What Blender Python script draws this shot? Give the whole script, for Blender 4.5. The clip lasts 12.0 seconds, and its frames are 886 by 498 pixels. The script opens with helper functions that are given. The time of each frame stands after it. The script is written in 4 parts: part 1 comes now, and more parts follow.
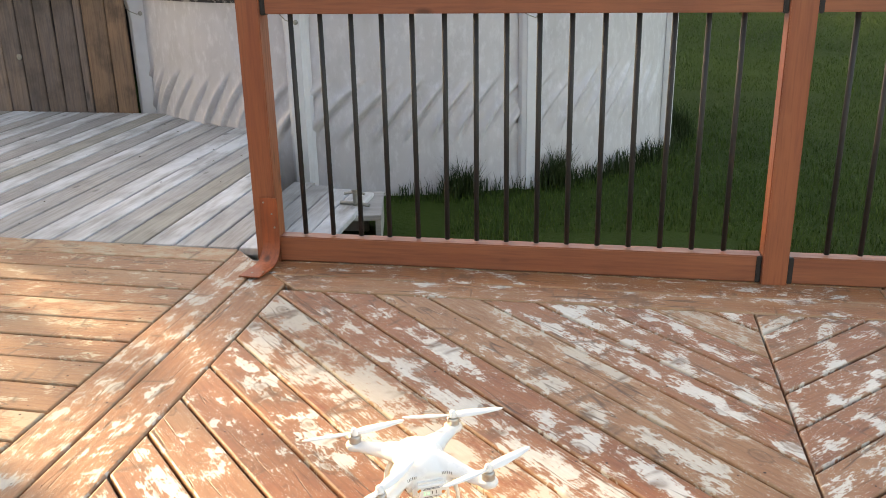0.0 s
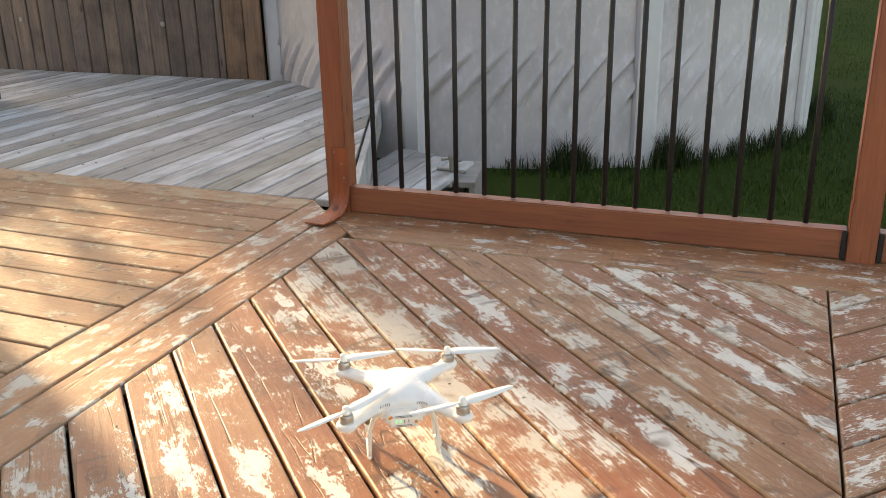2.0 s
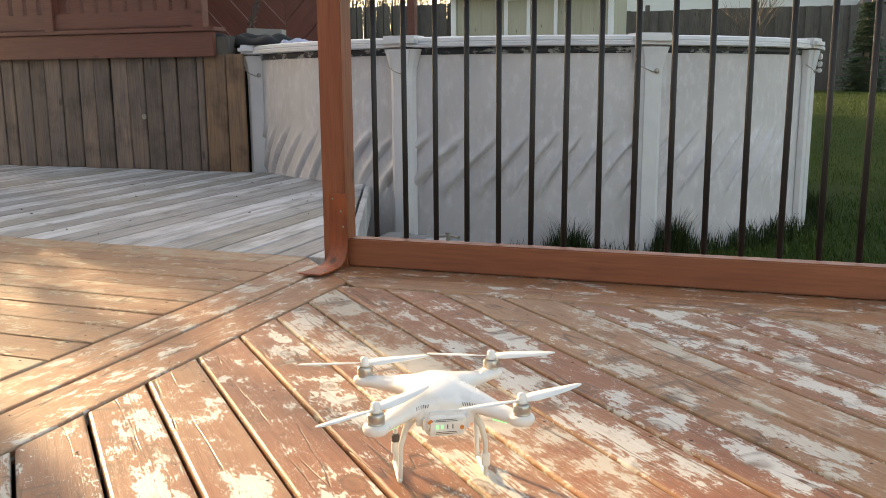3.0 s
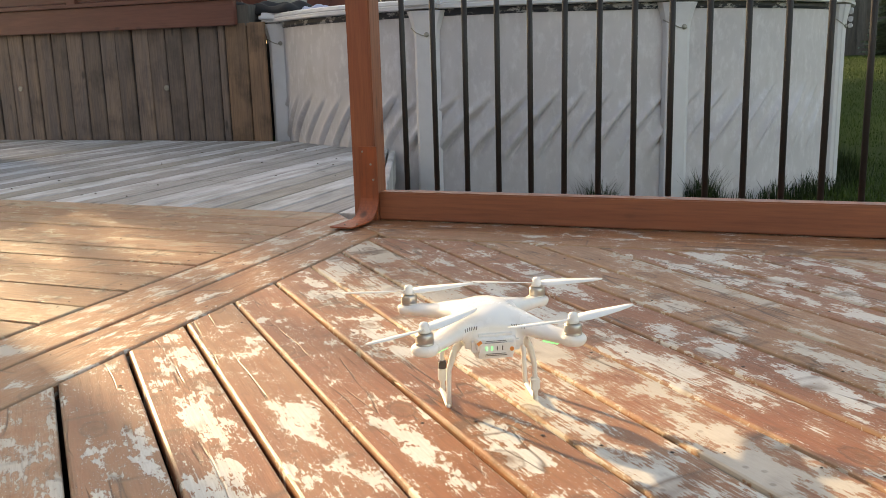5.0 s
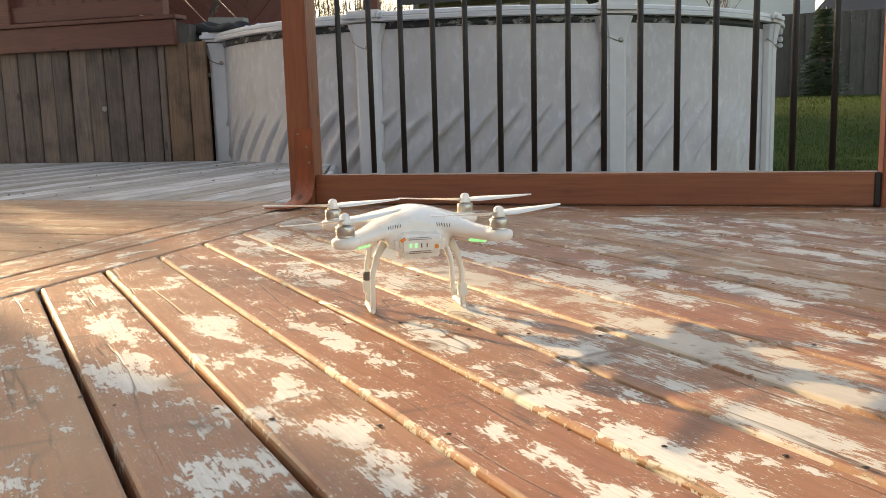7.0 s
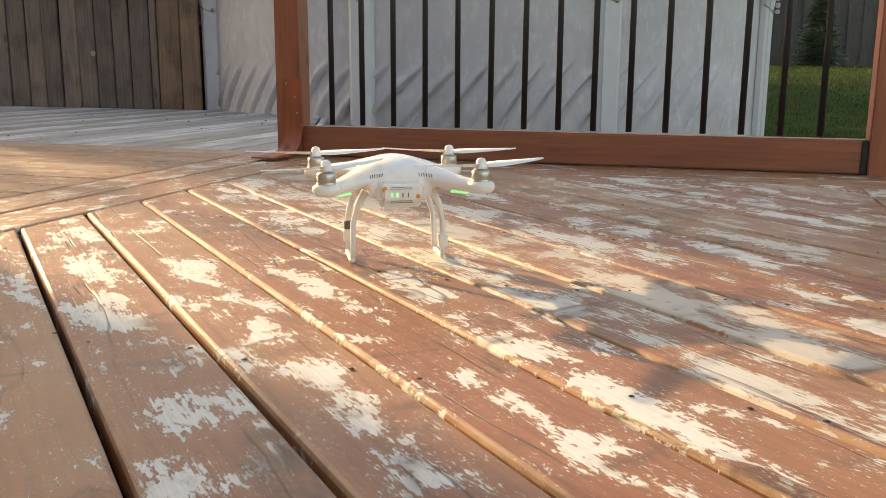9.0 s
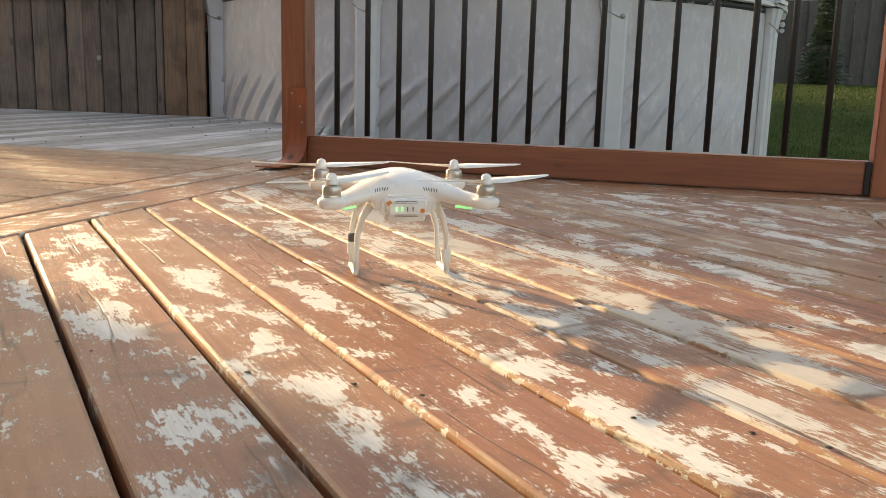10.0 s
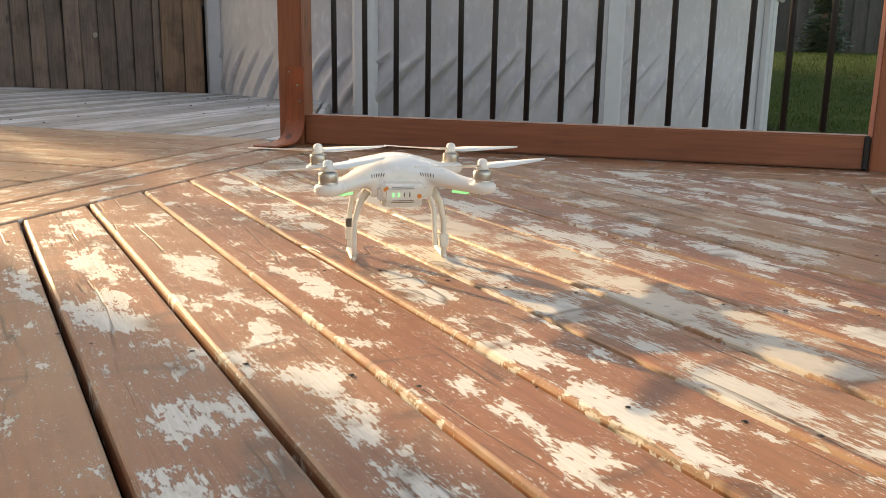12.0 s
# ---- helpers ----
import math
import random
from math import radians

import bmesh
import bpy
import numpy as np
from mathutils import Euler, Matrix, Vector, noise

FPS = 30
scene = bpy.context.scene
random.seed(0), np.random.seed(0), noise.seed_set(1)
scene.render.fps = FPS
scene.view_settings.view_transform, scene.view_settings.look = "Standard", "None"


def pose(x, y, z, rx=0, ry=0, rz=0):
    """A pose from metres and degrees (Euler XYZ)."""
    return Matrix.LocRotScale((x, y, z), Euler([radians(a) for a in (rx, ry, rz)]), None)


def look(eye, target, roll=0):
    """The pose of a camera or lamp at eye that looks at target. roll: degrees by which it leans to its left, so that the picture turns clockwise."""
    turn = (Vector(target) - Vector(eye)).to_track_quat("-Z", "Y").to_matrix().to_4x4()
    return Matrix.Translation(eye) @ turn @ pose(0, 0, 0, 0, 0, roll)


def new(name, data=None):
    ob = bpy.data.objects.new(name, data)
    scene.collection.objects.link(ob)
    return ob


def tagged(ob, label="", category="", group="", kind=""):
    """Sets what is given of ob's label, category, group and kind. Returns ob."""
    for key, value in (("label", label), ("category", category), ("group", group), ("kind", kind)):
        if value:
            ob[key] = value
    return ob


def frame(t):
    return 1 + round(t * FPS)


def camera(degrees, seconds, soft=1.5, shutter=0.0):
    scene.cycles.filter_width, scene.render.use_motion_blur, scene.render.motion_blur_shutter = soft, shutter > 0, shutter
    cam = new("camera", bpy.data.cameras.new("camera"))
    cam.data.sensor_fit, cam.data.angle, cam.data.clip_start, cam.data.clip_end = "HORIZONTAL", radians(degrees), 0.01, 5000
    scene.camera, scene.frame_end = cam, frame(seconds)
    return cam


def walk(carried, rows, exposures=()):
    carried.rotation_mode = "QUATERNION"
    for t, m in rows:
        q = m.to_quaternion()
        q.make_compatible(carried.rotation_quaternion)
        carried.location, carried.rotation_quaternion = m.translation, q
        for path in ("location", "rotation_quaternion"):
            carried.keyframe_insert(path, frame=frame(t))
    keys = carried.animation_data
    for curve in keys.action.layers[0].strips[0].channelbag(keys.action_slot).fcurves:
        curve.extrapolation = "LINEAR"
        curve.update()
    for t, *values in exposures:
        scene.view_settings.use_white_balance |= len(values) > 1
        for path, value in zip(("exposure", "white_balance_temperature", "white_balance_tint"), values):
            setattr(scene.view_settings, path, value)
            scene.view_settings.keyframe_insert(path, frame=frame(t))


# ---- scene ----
cam = camera(53.2, 12.0, 0.9)
PATH = [
    (0, (0.271, 0.148, 1.218), (-0.073, 2.002, 0.552), -1.1),
    (0.5, (0.406, 0.12, 1.218), (0.013, 1.949, 0.509), 1.1),
    (1, (0.549, 0.191, 1.157), (-0.096, 1.966, 0.499), 1.8),
    (1.5, (0.595, 0.255, 1.082), (-0.1, 2.02, 0.448), -0.2),
    (2, (0.601, 0.247, 1.054), (-0.076, 2.005, 0.384), -1.1),
    (2.5, (0.507, 0.318, 0.96), (-0.16, 2.124, 0.418), -1.3),
    (3, (0.386, 0.418, 0.665), (-0.254, 2.276, 0.293), -0.4),
    (3.2, (0.38, 0.416, 0.634), (-0.253, 2.283, 0.295), -0.6),
    (4.8, (0.334, 0.417, 0.571), (-0.36, 2.248, 0.165), -1.5),
    (5, (0.339, 0.417, 0.565), (-0.341, 2.251, 0.147), -1.6),
    (5.5, (0.343, 0.422, 0.548), (-0.307, 2.259, 0.094), -1.9),
    (6, (0.342, 0.427, 0.475), (-0.287, 2.27, 0.019), -2.7),
    (6.5, (0.349, 0.429, 0.346), (-0.248, 2.299, -0.034), -3.3),
    (7, (0.373, 0.425, 0.319), (-0.203, 2.315, 0.011), -1.6),
    (7.2, (0.379, 0.426, 0.304), (-0.199, 2.314, -0.013), -1.1),
    (9, (0.387, 0.427, 0.306), (-0.163, 2.308, -0.093), 0.3),
    (9.5, (0.386, 0.424, 0.308), (-0.169, 2.304, -0.087), 1.1),
    (10, (0.382, 0.425, 0.313), (-0.17, 2.31, -0.063), 1.5),
    (10.5, (0.383, 0.431, 0.324), (-0.161, 2.32, -0.045), 1.3),
    (11, (0.382, 0.429, 0.323), (-0.17, 2.303, -0.107), 1.0),
    (11.5, (0.388, 0.436, 0.33), (-0.155, 2.307, -0.122), 0.4),
    (12, (0.388, 0.426, 0.334), (-0.162, 2.298, -0.104), 0.9),
]
walk(cam, [(t, look(eye, target, roll)) for t, eye, target, roll in PATH], [(0, 2.28, 8700, 14), (0.5, 2.13, 8700, 14), (1, 2.02, 8700, 14), (3, 1.86, 8700, 14), (6, 1.68, 8700, 14), (12, 1.55, 8700, 14)])

# ---- light ----
SUN_DIR = Vector((-0.84, 0.452, 0.262)).normalized()      # towards the sun
world = bpy.data.worlds.new("world")
scene.world = world
world.use_nodes = True
wn, wl = world.node_tree.nodes, world.node_tree.links
sky = wn.new("ShaderNodeTexSky")
sky.sky_type, sky.sun_disc = "NISHITA", False
sky.sun_elevation = math.asin(SUN_DIR.z)
sky.sun_rotation = math.atan2(SUN_DIR.x, SUN_DIR.y)
sky.dust_density = 2.0
wl.new(sky.outputs[0], wn["Background"].inputs[0])
wn["Background"].inputs[1].default_value = 0.15
sun = new("sun", bpy.data.lights.new("sun", "SUN"))
sun.data.energy, sun.data.angle, sun.data.color = 3.35, radians(0.7), (1.0, 0.835, 0.58)
sun.matrix_world = look(SUN_DIR * 30, (0, 0, 0))


# ---- materials ----
class Nodes:
    """A small builder for node materials."""
    def __init__(self, name, rough=0.6, metal=0.0, coat=0.0):
        self.mat = bpy.data.materials.new(name)
        self.mat.use_nodes = True
        self.t = self.mat.node_tree
        self.bsdf = self.t.nodes["Principled BSDF"]
        self.bsdf.inputs["Roughness"].default_value = rough
        self.bsdf.inputs["Metallic"].default_value = metal
        self.bsdf.inputs["Coat Weight"].default_value = coat
        self.co = self.t.nodes.new("ShaderNodeTexCoord").outputs["Object"]

    def link(self, a, b):
        self.t.links.new(a, b)

    def feed(self, socket, v):
        if isinstance(v, (int, float)):
            socket.default_value = v
        elif isinstance(v, tuple):
            socket.default_value = (*v, 1.0) if len(v) == 3 and socket.type == "RGBA" else v
        else:
            self.link(v, socket)

    def random(self):
        return self.t.nodes.new("ShaderNodeObjectInfo").outputs["Random"]

    def carried(self, name):
        """A value that each board carries as a property of its own."""
        n = self.t.nodes.new("ShaderNodeAttribute")
        n.attribute_type, n.attribute_name = "OBJECT", name
        return n.outputs["Vector"]

    def split(self, vec):
        n = self.t.nodes.new("ShaderNodeSeparateXYZ")
        self.link(vec, n.inputs[0])
        return n.outputs

    def island(self):
        return self.t.nodes.new("ShaderNodeNewGeometry").outputs["Random Per Island"]

    def mapped(self, scale=(1, 1, 1), shift=None, co=None):
        n = self.t.nodes.new("ShaderNodeMapping")
        self.link(co or self.co, n.inputs["Vector"])
        n.inputs["Scale"].default_value = scale
        if shift is not None:
            c = self.t.nodes.new("ShaderNodeCombineXYZ")
            for k, f in enumerate((37.0, 91.0, 13.0)):
                self.link(self.math("MULTIPLY", shift, f), c.inputs[k])
            self.link(c.outputs[0], n.inputs["Location"])
        return n.outputs[0]

    def noise(self, vec, scale=5.0, detail=4.0, rough=0.55, warp=0.0):
        n = self.t.nodes.new("ShaderNodeTexNoise")
        self.link(vec, n.inputs["Vector"])
        for k, v in (("Scale", scale), ("Detail", detail), ("Roughness", rough), ("Distortion", warp)):
            n.inputs[k].default_value = v
        return n.outputs["Fac"]

    def cells(self, vec, scale=5.0, feature="F1", flat=False):
        n = self.t.nodes.new("ShaderNodeTexVoronoi")
        n.voronoi_dimensions = "2D" if flat else "3D"
        n.feature = feature
        self.link(vec, n.inputs["Vector"])
        n.inputs["Scale"].default_value = scale
        return n.outputs["Distance"]

    def waves(self, vec, scale, warp, detail=2.0):
        n = self.t.nodes.new("ShaderNodeTexWave")
        n.bands_direction = "Y"
        self.link(vec, n.inputs["Vector"])
        for k, v in (("Scale", scale), ("Distortion", warp), ("Detail", detail), ("Detail Scale", 1.0)):
            n.inputs[k].default_value = v
        return n.outputs["Fac"]

    def ramp(self, v, lo, hi, a=0.0, b=1.0):
        n = self.t.nodes.new("ShaderNodeMapRange")
        for k, x in enumerate((v, lo, hi, a, b)):
            self.feed(n.inputs[k], x)
        return n.outputs[0]

    def math(self, op, a, b=0.0):
        n = self.t.nodes.new("ShaderNodeMath")
        n.operation = op
        self.feed(n.inputs[0], a)
        self.feed(n.inputs[1], b)
        return n.outputs[0]

    def mix(self, f, a, b, mode="MIX"):
        n = self.t.nodes.new("ShaderNodeMix")
        n.data_type, n.blend_type = "RGBA", mode
        for k, v in ((0, f), (6, a), (7, b)):
            self.feed(n.inputs[k], v)
        return n.outputs[2]

    def done(self, colour, rough=None, bump=None, depth=0.001, strength=0.6):
        self.feed(self.bsdf.inputs["Base Color"], colour)
        if rough is not None:
            self.feed(self.bsdf.inputs["Roughness"], rough)
        if bump is not None:
            n = self.t.nodes.new("ShaderNodeBump")
            n.inputs["Strength"].default_value, n.inputs["Distance"].default_value = strength, depth
            self.link(bump, n.inputs["Height"])
            self.link(n.outputs[0], self.bsdf.inputs["Normal"])
        return self.mat


SPOT_NAMES = ("spot_a", "spot_b", "spot_c", "spot_d", "spot_e", "spot_f")


def deck_paint(name, stain_a, stain_b, peel, bare=(0.72, 0.70, 0.655), gloss=0.46):
    """Stained deck board, peeled along the grain down to pale wood; the grain runs along local x."""
    m = Nodes(name)
    m.bsdf.inputs["Specular IOR Level"].default_value = 0.4
    rnd = m.random()
    fine = m.noise(m.mapped((2.2, 60.0, 20.0), rnd), 6.0, 5.0, 0.62)
    ring = m.waves(m.mapped((0.22, 1.0, 1.0), rnd), 15.0, 9.0, 3.0)
    worn = m.noise(m.mapped((1, 2.5, 1), rnd), 4.5, 5.0, 0.6)
    base = m.mix(m.ramp(worn, 0.3, 0.7), stain_a, stain_b)
    base = m.mix(m.ramp(fine, 0.45, 0.75, 0.0, 0.3), base, (0.12, 0.045, 0.022))
    base = m.mix(m.ramp(ring, 0.55, 1.0, 0.0, 0.2), base, (0.10, 0.04, 0.02))
    bleach = m.math("MULTIPLY", m.ramp(rnd, 0.35, 1.0, 0.05, 0.62), m.ramp(m.noise(m.mapped((0.8, 3.0, 1), rnd), 2.4, 4.0, 0.6), 0.38, 0.66))
    base = m.mix(bleach, base, (0.38, 0.235, 0.13))
    big = m.noise(m.mapped((2.3, 3.6, 1.0), rnd), 4.6, 2.0, 0.5)
    ragged = m.noise(m.mapped((10.0, 30.0, 6.0), rnd), 6.0, 8.0, 0.76)
    kind = m.math("FRACT", m.math("MULTIPLY", rnd, 5.37))
    stripe = m.noise(m.mapped((1.2, 60.0, 1.0), rnd), 3.8, 3.0, 0.65)
    flecks = m.noise(m.mapped((10.0, 30.0, 6.0), rnd), 11.0, 4.0, 0.7)
    amount = m.math("ADD", m.math("MULTIPLY", big, 1.0), m.math("MULTIPLY", ragged, 0.72))
    amount = m.math("ADD", amount, m.math("MULTIPLY", m.math("SUBTRACT", stripe, 0.5), m.ramp(kind, 0.2, 0.9, 0.2, 0.62)))
    chipped = m.noise(m.mapped((1.0, 1.9, 1.0), rnd), 32.0, 3.5, 0.64, 0.5)
    amount = m.math("ADD", amount, m.math("MULTIPLY", m.math("SUBTRACT", chipped, 0.5), 0.62))
    amount = m.math("ADD", amount, 0.20)
    # the worn spots that this board carries: where they lie along and across it, and how long and wide they are
    here, spot = m.split(m.co), 0.0
    widths = [*m.split(m.carried("spot_widths_a")), *m.split(m.carried("spot_widths_b"))]
    for k, name_k in enumerate(SPOT_NAMES):
        place = m.split(m.carried(name_k))
        du = m.math("DIVIDE", m.math("SUBTRACT", here[0], place[0]), m.math("MAXIMUM", place[2], 0.001))
        dv = m.math("DIVIDE", m.math("SUBTRACT", here[1], place[1]), m.math("MAXIMUM", widths[k], 0.001))
        near = m.math("ADD", m.math("MULTIPLY", du, du), m.math("MULTIPLY", dv, dv))
        spot = m.math("MAXIMUM", spot, m.ramp(near, 0.15, 1.8, 1.0, 0.0))
    marked = m.math("MULTIPLY", m.split(m.carried("worn_in_spots"))[0], 0.075)
    amount = m.math("SUBTRACT", m.math("ADD", amount, m.math("MULTIPLY", spot, 0.20)), marked)
    faded_board = m.ramp(m.math("FRACT", m.math("MULTIPLY", rnd, 9.13)), 0.45, 1.0, 0.0, 1.0)
    amount = m.math("ADD", amount, m.math("MULTIPLY", faded_board, 0.10))
    thin = m.math("MULTIPLY", m.ramp(amount, 0.93 - peel, 1.17 - peel, 0.0, 0.62), m.ramp(faded_board, 0.0, 0.5, 0.25, 1.0))
    base = m.mix(thin, base, (0.43, 0.27, 0.17))
    mask = m.ramp(amount, 1.165 - peel, 1.185 - peel)
    chips = m.math("MULTIPLY", m.ramp(flecks, 0.615, 0.63), m.ramp(amount, 0.90 - peel, 1.05 - peel))
    mask = m.math("MAXIMUM", mask, chips)
    dull = m.mix(m.ramp(faded_board, 0.1, 0.7), bare, tuple(c * k for c, k in zip(bare, (0.78, 0.72, 0.66))))
    bare_c = m.mix(m.ramp(fine, 0.3, 0.8, 0.0, 0.5), dull, (0.40, 0.35, 0.29))
    bare_c = m.mix(m.ramp(m.noise(m.mapped((1, 3, 1), rnd), 5.0), 0.45, 0.85, 0.0, 0.3), bare_c, (0.46, 0.39, 0.29))
    bare_c = m.mix(m.ramp(ragged, 0.35, 0.55, 0.15, 0.0), bare_c, (0.36, 0.26, 0.17))
    col = m.mix(mask, base, bare_c)
    knots = m.cells(m.mapped((1.0, 1.7, 1.0), rnd), 2.6, "F1", True)
    kwarp = m.math("ADD", knots, m.math("MULTIPLY", m.math("SUBTRACT", ragged, 0.5), 0.10))
    kmask = m.ramp(kwarp, 0.02, 0.085, 1.0, 0.0)
    krim = m.math("MULTIPLY", m.ramp(m.math("ABSOLUTE", m.math("SUBTRACT", kwarp, 0.085)), 0.0, 0.02, 1.0, 0.0), 0.6)
    col = m.mix(m.math("MULTIPLY", kmask, 0.62), col, (0.16, 0.075, 0.038))
    col = m.mix(krim, col, (0.09, 0.045, 0.025))
    def fissure(stretch, scale, where, lo, hi, width, detail):
        line = m.math("ABSOLUTE", m.math("SUBTRACT", m.noise(m.mapped(stretch, rnd), scale, detail, 0.45, 0.3), 0.5))
        there = m.ramp(m.noise(m.mapped(where, rnd), 3.0, 2.0), lo, hi)
        return m.math("MULTIPLY", m.ramp(line, 0.0, width, 1.0, 0.0), there)

    crack = fissure((0.6, 6.0, 1.0), 2.2, (1.2, 3.0, 1.0), 0.48, 0.56, 0.015, 3.0)
    col = m.mix(m.math("MULTIPLY", crack, 0.8), col, (0.07, 0.035, 0.02))
    tear = fissure((3.0, 0.9, 1.0), 2.0, (2.0, 3.0, 3.0), 0.50, 0.60, 0.034, 2.5)
    col = m.mix(m.math("MULTIPLY", tear, 0.75), col, (0.13, 0.07, 0.042))
    smudge = m.ramp(m.noise(m.mapped((4.0, 6.0, 1.0), rnd), 4.0, 5.0, 0.65), 0.60, 0.74, 0.0, 0.4)
    col = m.mix(smudge, col, (0.14, 0.075, 0.045))
    specks = m.ramp(m.cells(m.mapped((1.0, 1.0, 1.0), rnd), 17.0, "F1", True), 0.05, 0.10, 1.0, 0.0)
    col = m.mix(m.math("MULTIPLY", m.math("MULTIPLY", specks, 0.4), m.ramp(worn, 0.45, 0.6)), col, (0.09, 0.05, 0.03))
    tilt = m.split(m.t.nodes.new("ShaderNodeTexCoord").outputs["Normal"])[2]
    arris = m.math("MULTIPLY", m.ramp(tilt, 0.97, 0.85), m.ramp(tilt, 0.15, 0.4))
    arris = m.math("MULTIPLY", arris, m.ramp(m.noise(m.mapped((3.0, 3.0, 3.0), rnd), 4.0, 4.0, 0.65), 0.38, 0.52, 0.08, 0.45))
    col = m.mix(arris, col, (0.46, 0.35, 0.23))
    rough = m.ramp(mask, 0.0, 1.0, gloss, gloss + 0.14)
    pits = m.noise(m.mapped((1.0, 1.6, 1.0), rnd), 130.0, 3.0, 0.6)
    h = m.math("ADD", m.math("MULTIPLY", fine, 0.4), m.math("MULTIPLY", ring, 0.12))
    h = m.math("ADD", h, m.math("MULTIPLY", pits, 0.35))
    h = m.math("SUBTRACT", h, m.math("MULTIPLY", mask, 0.8))
    h = m.math("SUBTRACT", h, m.math("MULTIPLY", crack, 0.8))
    h = m.math("SUBTRACT", h, m.math("MULTIPLY", tear, 0.3))
    h = m.math("SUBTRACT", h, m.math("MULTIPLY", kmask, 0.5))
    return m.done(col, rough, h, 0.0016, 0.75)


def plain_wood(name, a, b, dark, rough=0.6, axis=0, spread=0.3, depth=0.001, stain=0.3, pale=None):
    """Sawn wood with grain along a local axis."""
    m = Nodes(name)
    rnd = m.random()
    sc = [30.0, 30.0, 30.0]
    sc[axis] = 1.6
    lo = [6.0, 6.0, 6.0]
    lo[axis] = 0.8
    fine = m.noise(m.mapped(tuple(sc), rnd), 3.0, 5.0, 0.62, 0.3)
    wide = m.noise(m.mapped(tuple(lo), rnd), 2.0, 4.0, 0.55, 0.6)
    col = m.mix(m.ramp(wide, 0.3, 0.7), a, b)
    col = m.mix(m.ramp(fine, 0.42, 0.75, 0.0, 0.6), col, dark)
    col = m.mix(m.ramp(rnd, 0.0, 1.0, 0.0, spread), col, dark)
    if pale:
        odd = m.math("FRACT", m.math("MULTIPLY", rnd, 7.31))
        streak = m.ramp(m.noise(m.mapped((1.0, 5.0, 1.0), rnd), 2.0, 4.0, 0.6), 0.36, 0.6)
        col = m.mix(m.math("MULTIPLY", m.ramp(odd, 0.35, 0.65, 0.0, 0.85), streak), col, pale)
    k = [5.0, 5.0, 5.0]
    k[axis] = 2.0
    knots = m.ramp(m.cells(m.mapped(tuple(k), rnd), 1.5), 0.06, 0.13, 1.0, 0.0)
    col = m.mix(m.math("MULTIPLY", knots, 0.7), col, tuple(c * 0.4 for c in dark))
    blot = m.ramp(m.noise(m.mapped((1, 1, 1), rnd), 3.5, 5.0, 0.6), 0.5, 0.75, 0.0, stain)
    col = m.mix(blot, col, tuple(c * 0.5 for c in dark))
    return m.done(col, m.ramp(fine, 0.3, 0.8, rough - 0.08, rough + 0.12), fine, depth, 0.6)


def plastic(name, colour, rough=0.35, dirt=0.06):
    m = Nodes(name, rough)
    n = m.noise(m.mapped(), 14.0, 5.0, 0.6)
    col = m.mix(m.ramp(n, 0.4, 0.8, 0.0, dirt), colour, tuple(c * 0.6 for c in colour))
    return m.done(col, m.ramp(n, 0.3, 0.8, rough, rough + 0.1))


def metal(name, colour, rough=0.35):
    m = Nodes(name, rough, 1.0)
    n = m.noise(m.mapped((1, 1, 6)), 90.0, 4.0)
    return m.done(m.mix(m.ramp(n, 0.3, 0.8, 0.0, 0.3), colour, tuple(c * 0.6 for c in colour)), m.ramp(n, 0.3, 0.7, rough, rough + 0.15))


def glow(name, colour, strength):
    m = Nodes(name, 0.3)
    m.bsdf.inputs["Emission Color"].default_value = (*colour, 1)
    m.bsdf.inputs["Emission Strength"].default_value = strength
    return m.done(colour)


STAIN_A, STAIN_B = (0.335, 0.138, 0.067), (0.25, 0.091, 0.049)
paint_field = deck_paint("peeling_red_deck_stain", STAIN_A, STAIN_B, 0.022)
paint_worn = deck_paint("heavily_peeled_red_deck_stain", (0.34, 0.13, 0.06), (0.25, 0.085, 0.042), 0.058)
paint_faded = deck_paint("faded_tan_deck_stain", (0.38, 0.20, 0.105), (0.29, 0.135, 0.07), 0.02, (0.62, 0.58, 0.51))
paint_border = deck_paint("worn_red_deck_stain", (0.37, 0.158, 0.068), (0.275, 0.108, 0.05), -0.04)
paint_rear = deck_paint("worn_orange_deck_stain", (0.355, 0.165, 0.076), (0.26, 0.11, 0.052), -0.045, (0.50, 0.41, 0.29))
grey_wood = plain_wood("weathered_grey_boards", (0.41, 0.38, 0.36), (0.29, 0.27, 0.257), (0.16, 0.14, 0.125), 0.6, 0, 0.35, 0.001, 0.45, (0.62, 0.62, 0.63))
grey_tan_wood = plain_wood("weathered_tan_grey_boards", (0.36, 0.33, 0.285), (0.27, 0.245, 0.21), (0.14, 0.12, 0.10), 0.65, 0, 0.35, 0.001, 0.45)
skirt_wood = plain_wood("weathered_brown_cedar", (0.265, 0.175, 0.13), (0.14, 0.107, 0.103), (0.06, 0.045, 0.042), 0.75, 2, 0.55, 0.0015, 0.7)
skirt_warm = plain_wood("newer_orange_brown_cedar", (0.30, 0.168, 0.098), (0.18, 0.106, 0.07), (0.06, 0.04, 0.03), 0.7, 2, 0.3, 0.0015, 0.8)
red_wood = plain_wood("red_brown_stained_wood", (0.19, 0.064, 0.043), (0.145, 0.047, 0.033), (0.09, 0.03, 0.024), 0.5, 0, 0.3, 0.0006, 0.15)
post_wood = plain_wood("orange_brown_post_wood", (0.38, 0.125, 0.055), (0.27, 0.078, 0.038), (0.15, 0.043, 0.025), 0.45, 2, 0.2, 0.0006, 0.15)
